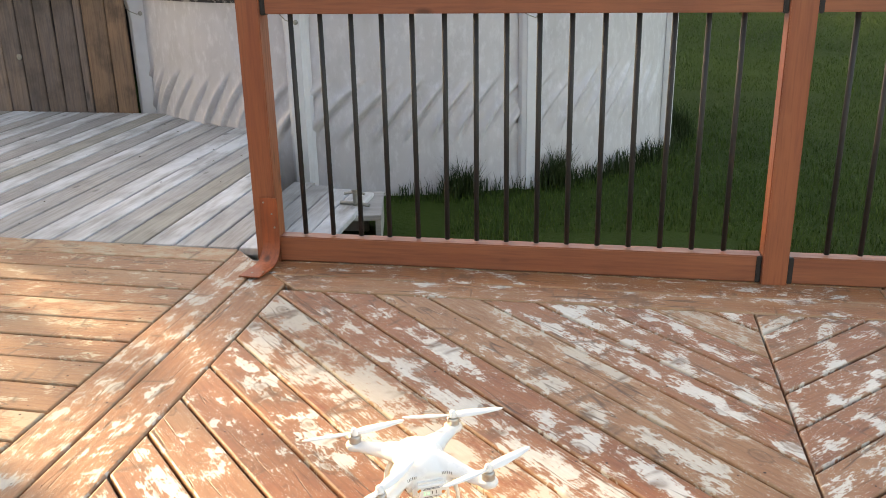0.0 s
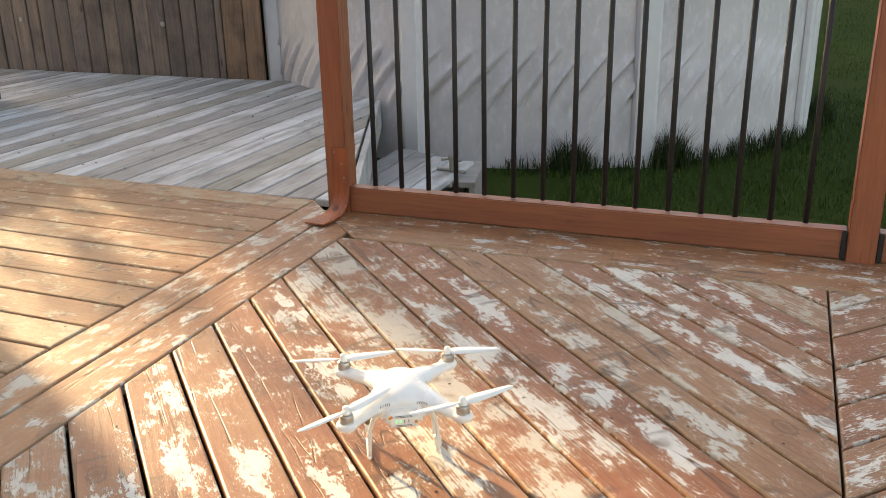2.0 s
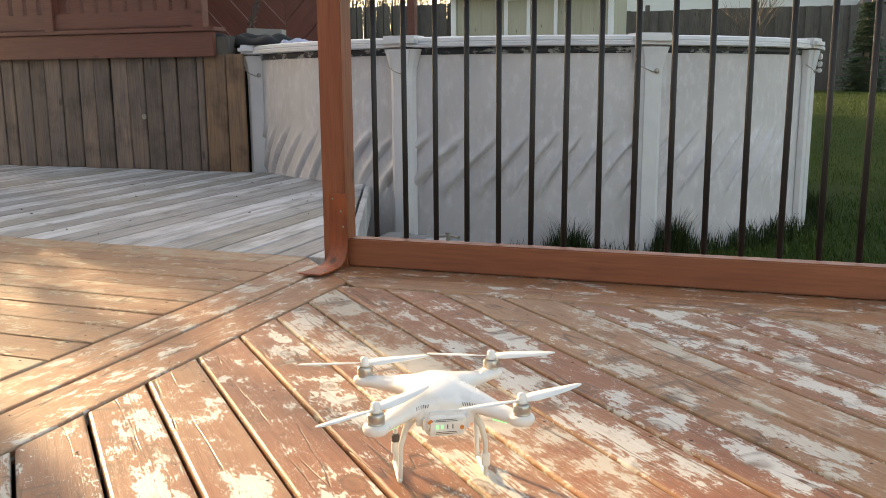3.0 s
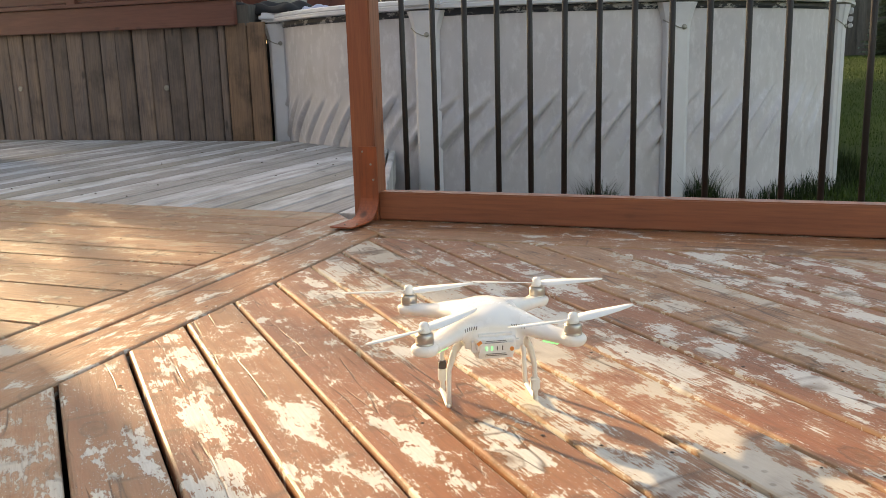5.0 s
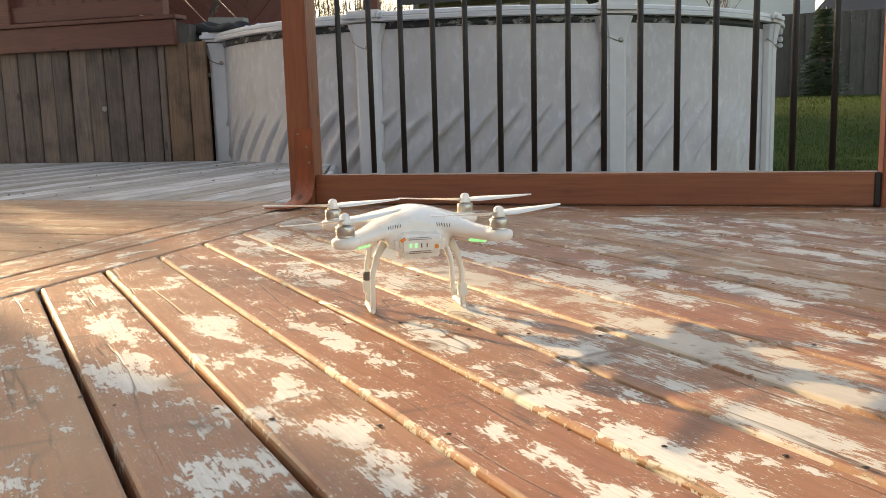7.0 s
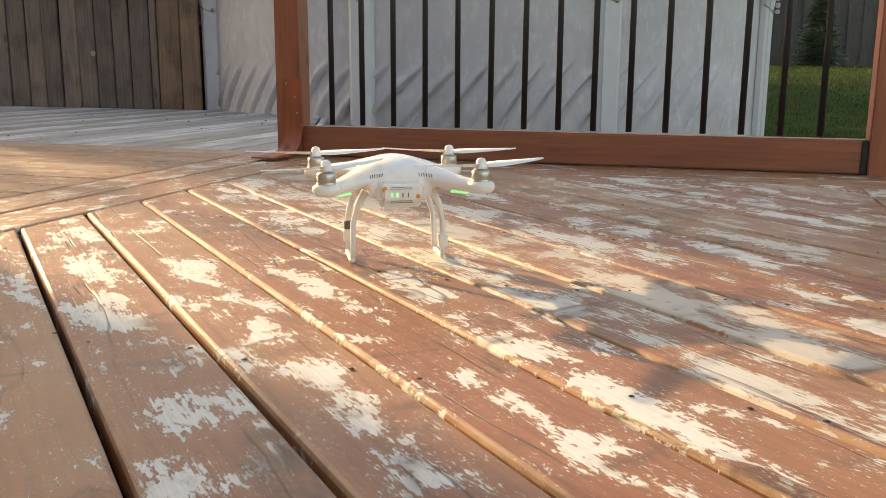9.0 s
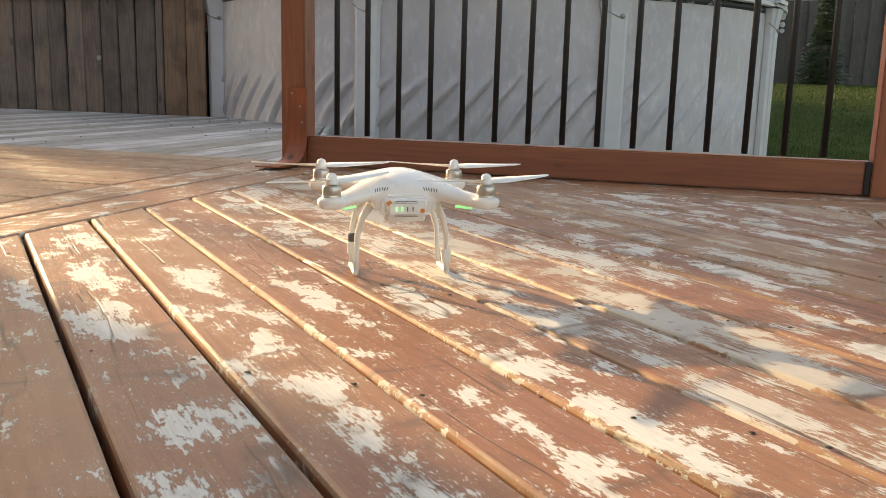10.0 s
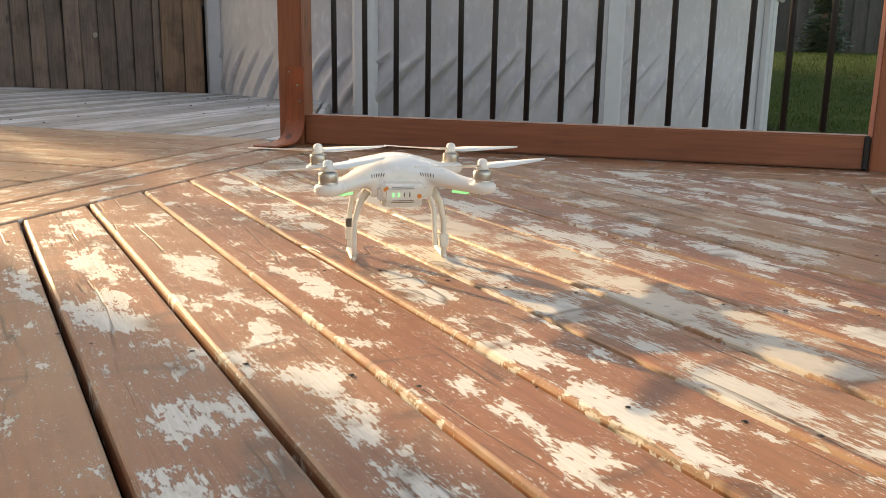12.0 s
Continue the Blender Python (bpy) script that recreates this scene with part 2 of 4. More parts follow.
rail_wood = plain_wood("orange_brown_rail_wood", (0.34, 0.118, 0.058), (0.25, 0.08, 0.042), (0.14, 0.045, 0.028), 0.45, 0, 0.2, 0.0006, 0.15)
bracket_paint = plain_wood("rusty_orange_bracket_paint", (0.46, 0.108, 0.035), (0.27, 0.066, 0.028), (0.10, 0.042, 0.026), 0.5, 2, 0.1, 0.0004, 0.5)
fence_wood = plain_wood("far_grey_fence_wood", (0.13, 0.115, 0.10), (0.09, 0.08, 0.075), (0.05, 0.045, 0.04), 0.8, 2, 0.4)
black_metal = plastic("black_powder_coat", (0.014, 0.012, 0.012), 0.58)
white_shell = plastic("glossy_white_plastic", (0.82, 0.80, 0.77), 0.22, 0.02)
cream_plastic = plastic("cream_white_plastic", (0.80, 0.775, 0.72), 0.35, 0.04)
prop_white = plastic("white_propeller_plastic", (0.80, 0.79, 0.77), 0.3, 0.02)
pool_white = plastic("white_pool_resin", (0.57, 0.56, 0.585), 0.4, 0.2)
motor_metal = metal("brushed_motor_metal", (0.55, 0.52, 0.48), 0.3)
# near-black, stands in for the shade behind the skirt boards
dark_gap = plastic("shadow_gap_black", (0.02, 0.02, 0.022), 0.6)
nail_dark = plastic("rusty_nail_heads", (0.035, 0.022, 0.016), 0.6)
screw_metal = metal("galvanised_screw", (0.35, 0.33, 0.3), 0.45)
tarp_black = plastic("black_tarp", (0.014, 0.014, 0.016), 0.85)
tarp_blue = plastic("pale_blue_cloth", (0.34, 0.38, 0.52), 0.6, 0.3)
stone_grey = plastic("grey_concrete", (0.3, 0.29, 0.27), 0.8, 0.4)
green_led = glow("green_status_light", (0.32, 0.85, 0.45), 0.2)
orange_mark = plastic("orange_print", (0.75, 0.25, 0.05), 0.5)
grey_print = plastic("grey_print", (0.12, 0.1, 0.09), 0.5)
siding_beige = plain_wood("beige_shed_siding", (0.42, 0.40, 0.31), (0.38, 0.36, 0.28), (0.30, 0.28, 0.22), 0.6, 2, 0.1, 0.0004, 0.1)
trim_white = plastic("white_trim_paint", (0.75, 0.76, 0.78), 0.5, 0.1)
roof_dark = plastic("dark_roof_shingle", (0.06, 0.055, 0.055), 0.8, 0.4)
siding_white = plastic("pale_house_siding", (0.62, 0.64, 0.66), 0.6, 0.1)


def pool_wall_material():
    m = Nodes("grey_marbled_pool_wall", 0.5)
    n1 = m.noise(m.mapped(), 2.2, 5.0, 0.6, 0.5)
    n2 = m.noise(m.mapped((1, 1, 0.5)), 22.0, 5.0, 0.65)
    col = m.mix(m.ramp(n1, 0.3, 0.7), (0.53, 0.50, 0.52), (0.425, 0.40, 0.42))
    col = m.mix(m.ramp(n2, 0.5, 0.7, 0.0, 0.5), col, (0.67, 0.65, 0.675))
    dirt = m.ramp(m.noise(m.mapped((1, 1, 0.3)), 6.0, 4.0), 0.55, 0.8, 0.0, 0.35)
    col = m.mix(dirt, col, (0.27, 0.25, 0.22))
    return m.done(col, 0.5, n2, 0.0008, 0.4)


def ground_material():
    m = Nodes("lawn_soil_and_turf", 0.9)
    m.bsdf.inputs["Specular IOR Level"].default_value = 0.1
    n1 = m.noise(m.mapped(), 0.5, 4.0)
    n2 = m.noise(m.mapped(), 30.0, 5.0, 0.7)
    col = m.mix(m.ramp(n1, 0.35, 0.65), (0.020, 0.037, 0.005), (0.040, 0.063, 0.009))
    col = m.mix(m.ramp(n2, 0.4, 0.7, 0.0, 0.35), col, (0.022, 0.040, 0.006))
    return m.done(col, 0.9, n2, 0.03, 0.8)


def leaf_material(name, a, b):
    m = Nodes(name, 0.55)
    m.bsdf.inputs["Specular IOR Level"].default_value = 0.12
    return m.done(m.mix(m.island(), a, b))


def torn_liner():
    m = Nodes("torn_dark_liner", 0.6)
    n = m.noise(m.mapped((1, 1, 2)), 9.0, 5.0, 0.7)
    return m.done(m.mix(m.ramp(n, 0.54, 0.60), (0.02, 0.022, 0.03), (0.34, 0.34, 0.35)), 0.6)


liner_torn = torn_liner()
pool_wall = pool_wall_material()
turf = ground_material()
grass_green = leaf_material("grass_blades", (0.030, 0.055, 0.010), (0.062, 0.098, 0.018))
tall_green = leaf_material("long_grass_blades", (0.016, 0.028, 0.009), (0.036, 0.054, 0.018))
spruce_green = leaf_material("spruce_needles", (0.11, 0.15, 0.11), (0.20, 0.25, 0.19))
leaf_green = leaf_material("young_tree_leaves", (0.05, 0.09, 0.02), (0.10, 0.14, 0.04))
bark = plain_wood("grey_brown_bark", (0.16, 0.12, 0.09), (0.11, 0.085, 0.065), (0.05, 0.04, 0.03), 0.85, 2, 0.2, 0.004)


# ---- mesh helpers ----
def mesh_of(name, bm, material, smooth=False):
    bmesh.ops.recalc_face_normals(bm, faces=bm.faces)
    me = bpy.data.meshes.new(name)
    bm.to_mesh(me)
    bm.free()
    me.materials.append(material)
    if smooth:
        for p in me.polygons:
            p.use_smooth = True
    return me


def part(name, bm, material, parent=None, label="", at=None, smooth=False):
    ob = new(name, mesh_of(name, bm, material, smooth))
    if parent is not None:
        ob.parent = parent
    if at is not None:
        ob.matrix_local = at
    if label:
        ob["label"] = label
    return ob


def shared(name, me, parent, at):
    ob = new(name, me)
    ob.parent = parent
    ob.matrix_local = at
    return ob


def thing(name, label, category, at=None, group="", kind=""):
    ob = new(name)
    ob.empty_display_size = 0.1
    if at is not None:
        ob.matrix_world = at
    return tagged(ob, label, category, group, kind)


def box(sx, sy, sz, at=(0, 0, 0), bevel=0.0, bm=None):
    """A box of that size centred at a place, with bevelled edges."""
    made = bmesh.new()
    bmesh.ops.create_cube(made, size=1.0)
    bmesh.ops.scale(made, vec=(sx, sy, sz), verts=made.verts)
    if bevel:
        bmesh.ops.bevel(made, geom=made.edges[:], offset=bevel, segments=2, affect="EDGES", clamp_overlap=True)
    bmesh.ops.translate(made, vec=at, verts=made.verts)
    if bm is None:
        return made
    me = bpy.data.meshes.new("tmp")
    made.to_mesh(me)
    made.free()
    bm.from_mesh(me)
    bpy.data.meshes.remove(me)
    return bm


def tube(points, radii, sides=8, bm=None, caps=True, flat=1.0):
    """A tube through points; flat squashes its second axis."""
    bm = bm or bmesh.new()
    pts = [Vector(p) for p in points]
    rings = []
    for i, p in enumerate(pts):
        d = (pts[min(i + 1, len(pts) - 1)] - pts[max(i - 1, 0)]).normalized()
        side = d.cross(Vector((0, 0, 1)))
        side = side.normalized() if side.length > 1e-3 else Vector((1, 0, 0))
        up = side.cross(d)
        r = radii[i] if isinstance(radii, (list, tuple)) else radii
        rings.append([bm.verts.new(p + side * r * math.cos(a) + up * r * flat * math.sin(a))
                      for a in (2 * math.pi * k / sides for k in range(sides))])
    for a, b in zip(rings, rings[1:]):
        for k in range(sides):
            bm.faces.new((a[k], a[(k + 1) % sides], b[(k + 1) % sides], b[k]))
    if caps:
        bm.faces.new(rings[0][::-1])
        bm.faces.new(rings[-1])
    return bm


def lathe(profile, sides=24, bm=None, at=(0, 0, 0)):
    """A turned shape from (radius, height) pairs, closed at both ends."""
    bm = bm or bmesh.new()
    o = Vector(at)
    rings = [[bm.verts.new(o + Vector((r * math.cos(a), r * math.sin(a), z))) for a in (2 * math.pi * k / sides for k in range(sides))] for r, z in profile]
    for a, b in zip(rings, rings[1:]):
        for k in range(sides):
            bm.faces.new((a[k], a[(k + 1) % sides], b[(k + 1) % sides], b[k]))
    bm.faces.new(rings[0][::-1])
    bm.faces.new(rings[-1])
    return bm


def clip(poly, keep):
    """The part of a plan polygon where a*x + b*y <= c."""
    a, b, c = keep
    out = []
    for p, q in zip(poly, poly[1:] + poly[:1]):
        dp, dq = a * p[0] + b * p[1] - c, a * q[0] + b * q[1] - c
        if dp <= 0:
            out.append(p)
        if dp * dq < 0:
            s = dp / (dp - dq)
            out.append((p[0] + s * (q[0] - p[0]), p[1] + s * (q[1] - p[1])))
    return out


def board(name, poly, angle, material, parent, top=0.0, thick=0.032, edge=0.0062):
    """A plank with a plan outline, eased top edges and its grain along an angle (degrees); an object of its own."""
    cx, cy = sum(p[0] for p in poly) / len(poly), sum(p[1] for p in poly) / len(poly)
    ca, sa = math.cos(radians(angle)), math.sin(radians(angle))
    loc = [((x - cx) * ca + (y - cy) * sa, -(x - cx) * sa + (y - cy) * ca) for x, y in poly]
    area = sum(p[0] * q[1] - q[0] * p[1] for p, q in zip(loc, loc[1:] + loc[:1]))
    if abs(area) < 2e-4:
        return None
    if area < 0:
        loc.reverse()
    n = len(loc)
    inner, mid = [], []
    for i in range(n):
        p0, p1, p2 = (Vector(loc[(i + k) % n]) for k in (-1, 0, 1))
        d0, d1 = (p1 - p0), (p2 - p1)
        if d0.length < 1e-6 or d1.length < 1e-6:
            return None
        n0, n1 = Vector((-d0.y, d0.x)).normalized(), Vector((-d1.y, d1.x)).normalized()
        w = n0 + n1
        w = w / max(w.dot(n0), 0.35)
        inner.append(p1 + w * edge)
        mid.append(p1 + w * edge * 0.3)
    bm = bmesh.new()
    rings = []
    for ring, z in ((loc, -thick), (loc, -edge), (mid, -edge * 0.3), (inner, 0.0)):
        rings.append([bm.verts.new((p[0], p[1], z)) for p in ring])
    for a, b in zip(rings, rings[1:]):
        for i in range(n):
            bm.faces.new((a[i], a[(i + 1) % n], b[(i + 1) % n], b[i]))
    bm.faces.new(rings[-1])
    bm.faces.new(rings[0][::-1])
    ob = new(name, mesh_of(name, bm, material))
    ob.parent = parent
    ob.matrix_local = pose(cx, cy, top + random.uniform(-0.0012, 0.0012), random.uniform(-0.25, 0.25), 0, angle)
    return ob


def rect(x0, y0, x1, y1):
    return [(x0, y0), (x1, y0), (x1, y1), (x0, y1)]


# ---- ground and lawn ----
def ground_height(x, y):
    s = min(max((y - 7.5) / 13.5, 0.0), 1.0)
    return -0.43 + 0.85 * s * s * (3 - 2 * s) + 0.012 * noise.noise(Vector((x * 0.4, y * 0.4, 3.0)))


def grid_lines(fine0, fine1, step, far):
    inside = list(np.arange(fine0, fine1 + 1e-6, step))
    return [-far, -400.0, -120.0, -45.0, *inside, 60.0, 120.0, 400.0, far]


def build_ground():
    bm = bmesh.new()
    xs, ys = grid_lines(-22, 30, 1.0, 2500.0), grid_lines(-12, 42, 1.0, 2500.0)
    vs = [[bm.verts.new((x, y, ground_height(x, y))) for x in xs] for y in ys]
    for j in range(len(ys) - 1):
        for i in range(len(xs) - 1):
            bm.faces.new((vs[j][i], vs[j][i + 1], vs[j + 1][i + 1], vs[j + 1][i]))
    ob = new("ground", mesh_of("ground", bm, turf, True))
    return tagged(ob, "mown green lawn sloping gently up behind the pool", "lawn", kind="structure")


build_ground()

POOL_C, POOL_R = Vector((-1.465, 8.035)), 2.305


def grass_mesh(name, places, height, width, material):
    """Many bent blades of grass, as one mesh."""
    verts, faces = [], []
    for x, y, k in places:
        z = ground_height(x, y) - 0.01
        a, h = random.uniform(0, 6.283), height * k * random.uniform(0.6, 1.3)
        lean = h * random.uniform(0.15, 0.7)
        dx, dy = math.cos(a), math.sin(a)
        wx, wy = -dy * width, dx * width
        n = len(verts)
        verts += [(x - wx, y - wy, z), (x + wx, y + wy, z), (x + dx * lean * 0.35 + wx * 0.7, y + dy * lean * 0.35 + wy * 0.7, z + h * 0.6),
                  (x + dx * lean * 0.35 - wx * 0.7, y + dy * lean * 0.35 - wy * 0.7, z + h * 0.6), (x + dx * lean, y + dy * lean, z + h)]
        faces += [(n, n + 1, n + 2, n + 3), (n + 3, n + 2, n + 4)]
    me = bpy.data.meshes.new(name)
    me.from_pydata(verts, [], faces)
    me.materials.append(material)
    return new(name, me)


def build_grass():
    spots = []
    while len(spots) < 120000:
        y = 3.3 + 16.0 * random.random() ** 1.5
        x = random.uniform(-1.2, 1.2 + y * 0.45)
        if (Vector((x, y)) - POOL_C).length < POOL_R + 0.02 or (x < -0.6 and y < 5.6):
            continue
        if noise.noise(Vector((x * 1.3, y * 1.3, 0))) > -0.45:
            spots.append((x, y, 1.0 + 0.5 * noise.noise(Vector((x * 2, y * 2, 5)))))
    tagged(grass_mesh("lawn_grass", spots, 0.045, 0.003, grass_green), "short green lawn grass with patchy growth", "grass", kind="stuff")
    tall = []
    for _ in range(7000):
        a = radians(random.uniform(-80, 10))
        clump = noise.noise(Vector((a * 7.0, 0, 9.0)))
        if random.random() < 0.12 + 1.3 * max(clump, 0.0):
            r = POOL_R + abs(random.gauss(0.03, 0.07)) + 0.01
            tall.append((POOL_C.x + r * math.cos(a), POOL_C.y + r * math.sin(a), 0.8 + 1.9 * max(clump, 0.0)))
    tagged(grass_mesh("tall_grass", tall, 0.15, 0.0035, tall_green), "long unmown grass along the foot of the pool", "grass", kind="stuff")


build_grass()


# ---- decks ----
SEAM, BAND_IN, BAND_MID, BAND_OUT, BORDER, NEAR = 0.80, -0.878, -1.043, -1.205, 3.03, -3.25
PITCH, GAP = 0.196, 0.0078
deck = thing("deck", "raised wooden deck with peeling red-brown stain", "deck", kind="structure")


# worn spots of the diagonal boards: along the board, half length (metres), across it and half width (parts of its width)
WEAR_NEAR = {
    -4: [(-1.45, 0.24, 0.80, 0.15)],
    -3: [(-1.82, 0.20, 0.62, 0.28), (-1.45, 0.14, 0.68, 0.33), (-1.19, 0.13, 0.40, 0.36), (-0.98, 0.06, 0.68, 0.28), (-0.80, 0.06, 0.62, 0.38), (-0.69, 0.05, 0.33, 0.28)],
    -2: [(-1.80, 0.08, 0.62, 0.28), (-1.39, 0.10, 0.60, 0.36), (-1.10, 0.13, 0.58, 0.36), (-0.86, 0.06, 0.60, 0.25), (-0.75, 0.07, 0.53, 0.26), (-0.61, 0.05, 0.60, 0.32)],
    -1: [(-1.22, 0.20, 0.50, 0.18), (-0.70, 0.10, 0.49, 0.13), (-0.55, 0.06, 0.52, 0.22)],
    0: [(-2.00, 0.26, 0.60, 0.38), (-1.70, 0.14, 0.50, 0.30), (-1.12, 0.16, 0.32, 0.28), (-0.86, 0.11, 0.35, 0.26), (-0.62, 0.12, 0.22, 0.17)],
}
WEAR_MIDDLE = {
    1: [(-2.40, 0.13, 0.60, 0.30), (-2.04, 0.15, 0.67, 0.35), (-1.65, 0.20, 0.48, 0.35), (-1.05, 0.22, 0.31, 0.30), (-0.66, 0.19, 0.29, 0.16)],
    2: [(-2.55, 0.16, 0.67, 0.38), (-1.84, 0.13, 0.35, 0.40), (-1.52, 0.10, 0.33, 0.35), (-0.94, 0.13, 0.25, 0.36), (-0.70, 0.09, 0.16, 0.18)],
    3: [(-1.93, 0.08, 0.48, 0.25), (-1.65, 0.15, 0.45, 0.35), (-1.28, 0.16, 0.35, 0.40), (-0.70, 0.05, 0.30, 0.20)],
}
WEAR_FAR = {
    4: [(-1.92, 0.20, 0.50, 0.26), (-1.42, 0.12, 0.40, 0.36), (-1.10, 0.14, 0.60, 0.30)],
    5: [(-1.90, 0.13, 0.20, 0.22), (-1.64, 0.16, 0.36, 0.36), (-1.12, 0.16, 0.40, 0.40), (-1.42, 0.14, 0.30, 0.30)],
    6: [(-1.96, 0.22, 0.76, 0.26), (-1.60, 0.15, 0.80, 0.25)],
    7: [(-1.75, 0.24, 0.30, 0.24), (-1.30, 0.18, 0.50, 0.28)],
    8: [(-1.90, 0.14, 0.20, 0.26), (-1.49, 0.22, 0.20, 0.26), (-1.20, 0.10, 0.30, 0.26)],
    9: [(-1.70, 0.14, 0.75, 0.30)],
}


def wear_board(ob, spots, start):
    """Hand a board its worn spots, in its own measures."""
    at, wide = ob.location, [0.0] * 6
    for k, (along, half, across, part_wide) in enumerate(spots):
        s = start + across * PITCH
        ob[SPOT_NAMES[k]] = (along - (at.x - at.y) / math.sqrt(2), (s - at.x - at.y) / math.sqrt(2), half)
        wide[k] = part_wide * PITCH / math.sqrt(2)
    ob["spot_widths_a"], ob["spot_widths_b"], ob["worn_in_spots"] = wide[:3], wide[3:], (1.0, 0.0, 0.0)


def build_field():
    """Diagonal boards between the double band and the seam, and their mirror beyond it."""
    g = GAP / 2 * math.sqrt(2)
    base = 1.526
    for k in range(-30, 12):
        s0, s1 = base + k * PITCH, base + (k + 1) * PITCH
        poly = rect(BAND_IN + 0.003, NEAR, SEAM - 0.003, BORDER - 0.004)
        for keep in ((1, 1, s1 - g), (-1, -1, -s0 - g)):
            poly = clip(poly, keep) if len(poly) > 2 else poly
        if len(poly) > 2:
            ob = board("board", poly, -45, paint_faded if k in (5, 6, 10) else paint_worn if k > 0 else paint_field, deck)
            spots = WEAR_NEAR.get(k) or WEAR_MIDDLE.get(k) or WEAR_FAR.get(k)
            if ob and spots:
                wear_board(ob, spots, s0)
    for k in range(-42, 8):
        s0, s1 = 2.06 + k * PITCH, 2.06 + (k + 1) * PITCH
        poly = rect(SEAM + 0.003, NEAR, 2.75, BORDER - 0.004)
        for keep in ((-1, 1, s1 - g), (1, -1, -s0 - g)):
            poly = clip(poly, keep) if len(poly) > 2 else poly
        if len(poly) > 2:
            board("board", poly, 45, paint_field, deck)


def build_borders():
    for x0, x1 in ((BAND_MID, BAND_IN), (BAND_OUT, BAND_MID)):
        far = 3.085 if x1 == BAND_IN else 3.26
        poly = [(x0 + 0.003, NEAR), (x1 - 0.003, NEAR), (x1 - 0.003, far), (x0 + 0.003, far + 0.165)]
        board("board", poly, 90, paint_border, deck)
    for y0, y1 in ((BORDER, 3.172), (3.172, 3.312), (3.312, 3.405)):
        left = BAND_IN + (0.055 if y0 == BORDER else -0.09)
        for x0, x1 in ((left, 0.95 + y0 * 0.1), (0.953 + y0 * 0.1, 2.75)):
            board("board", [(x0 + (0.0 if x0 > 0 else -0.0), y0 + 0.003), (x1, y0 + 0.003), (x1, y1 - 0.003), (x0 - (0.0 if x0 > 0 else 0.14), y1 - 0.003)], 0, paint_border, deck)
    # boards beyond the double band
    for k in range(0, 45):
        y1 = 3.430 - 0.1515 * k
        tilt = 0.02
        for x0, x1 in ((-5.2, -3.16), (-3.155, BAND_OUT)):
            right = x1 - 0.004
            lift = lambda x: tilt * (BAND_OUT - x)
            poly = [(x0, y1 - 0.1425 + lift(x0)), (right, y1 - 0.1425 + lift(right)), (right, y1 + lift(right)), (x0, y1 + lift(x0))]
            board("board", poly, -math.degrees(math.atan(tilt)), paint_rear, deck)


def build_nails():
    """Dark nail heads in pairs where boards cross the joists."""
    g = []
    for j in range(14):
        y = 2.86 - 0.405 * j
        for k in range(-18, 12):
            for f in (0.2, 0.8):
                x = 1.526 + (k + f) * PITCH - y
                if BAND_IN + 0.03 < x < SEAM - 0.03:
                    g.append((x, y))
                x = y - 2.06 - (k + f) * PITCH
                if SEAM + 0.03 < x < 2.6:
                    g.append((x, y))
        for x in (-0.91, -1.01, -1.075, -1.17):
            g.append((x, y + 0.1))
    for i in range(8):
        for k in range(22):
            for f in (0.03, 0.108):
                g.append((-1.27 - 0.45 * i, 3.430 - 0.1515 * k - f + 0.02 * 0.45 * i))
    verts, faces = [], []
    for x, y in g:
        x, y, r = x + random.gauss(0, 0.008), y + random.gauss(0, 0.012), random.uniform(0.0024, 0.0042)
        n = len(verts)
        verts += [(x + r * math.cos(a), y + r * math.sin(a), 0.0) for a in (0.0, 0.9, 1.8, 2.7, 3.6, 4.5, 5.4)] + [(x, y, 0.0013)]
        faces += [(n + a, n + (a + 1) % 7, n + 7) for a in range(7)]
    me = bpy.data.meshes.new("nail_heads")
    me.from_pydata(verts, [], faces)
    me.materials.append(nail_dark)
    ob = shared("nail_heads", me, deck, pose(0, 0, 0.0012))
    tagged(ob, "dark rusty nail heads in the deck boards", kind="stuff")


def build_frame_below():
    """Joists under the boards, seen through the joints, and a sheet added to darken these."""
    me = mesh_of("joist", box(7.9, 0.04, 0.14, (0, 0, -0.07), 0.0), fence_wood)
    for j in range(16):
        shared("joist", me, deck, pose(-1.23, 2.86 - 0.405 * j, -0.036))
    # added black sheet, stands in for the shade below the joints
    part("joint_shade_sheet", box(7.9, 6.6, 0.01, (-1.23, 0.09, -0.30)), tarp_black, deck, "black sheet added under the deck to darken the joints")
    for y in (3.385, -3.22):
        part("rim_joist", box(7.9, 0.035, 0.34, (-1.23, y, -0.206), 0.003), paint_border, deck)
    part("rim_joist", box(0.035, 6.5, 0.34, (2.725, 0.08, -0.206), 0.003), paint_border, deck)


build_field()
build_borders()
build_nails()
build_frame_below()

grey_deck = thing("grey_deck", "weathered bare grey wooden deck beside the pool", "deck", kind="structure")


def build_grey_deck():
    for k in range(0, 42):
        x0 = -1.08 - 0.1445 * (k + 1)
        poly = [(x0 + 0.006, 3.458), (x0 + 0.1385, 3.458), (x0 + 0.1385, 6.31), (x0 + 0.006, 6.31)]
        poly = clip(poly, (1.0, 0.4, -1.086 + 0.4 * 3.45))
        if len(poly) > 2:
            board("board", poly, 90, grey_tan_wood if k % 9 == 4 else grey_wood, grey_deck, top=-0.004)
    a, b = Vector((-1.085, 3.47)), Vector((-1.99, 5.73))
    d = b - a
    part("fascia", box(d.length, 0.035, 0.19, (0, 0, 0), 0.004), grey_wood, grey_deck, at=pose(*((a + b) / 2 + Vector((0.022, 0.009))), -0.1, 0, 0, math.degrees(math.atan2(d.y, d.x))))


build_grey_deck()


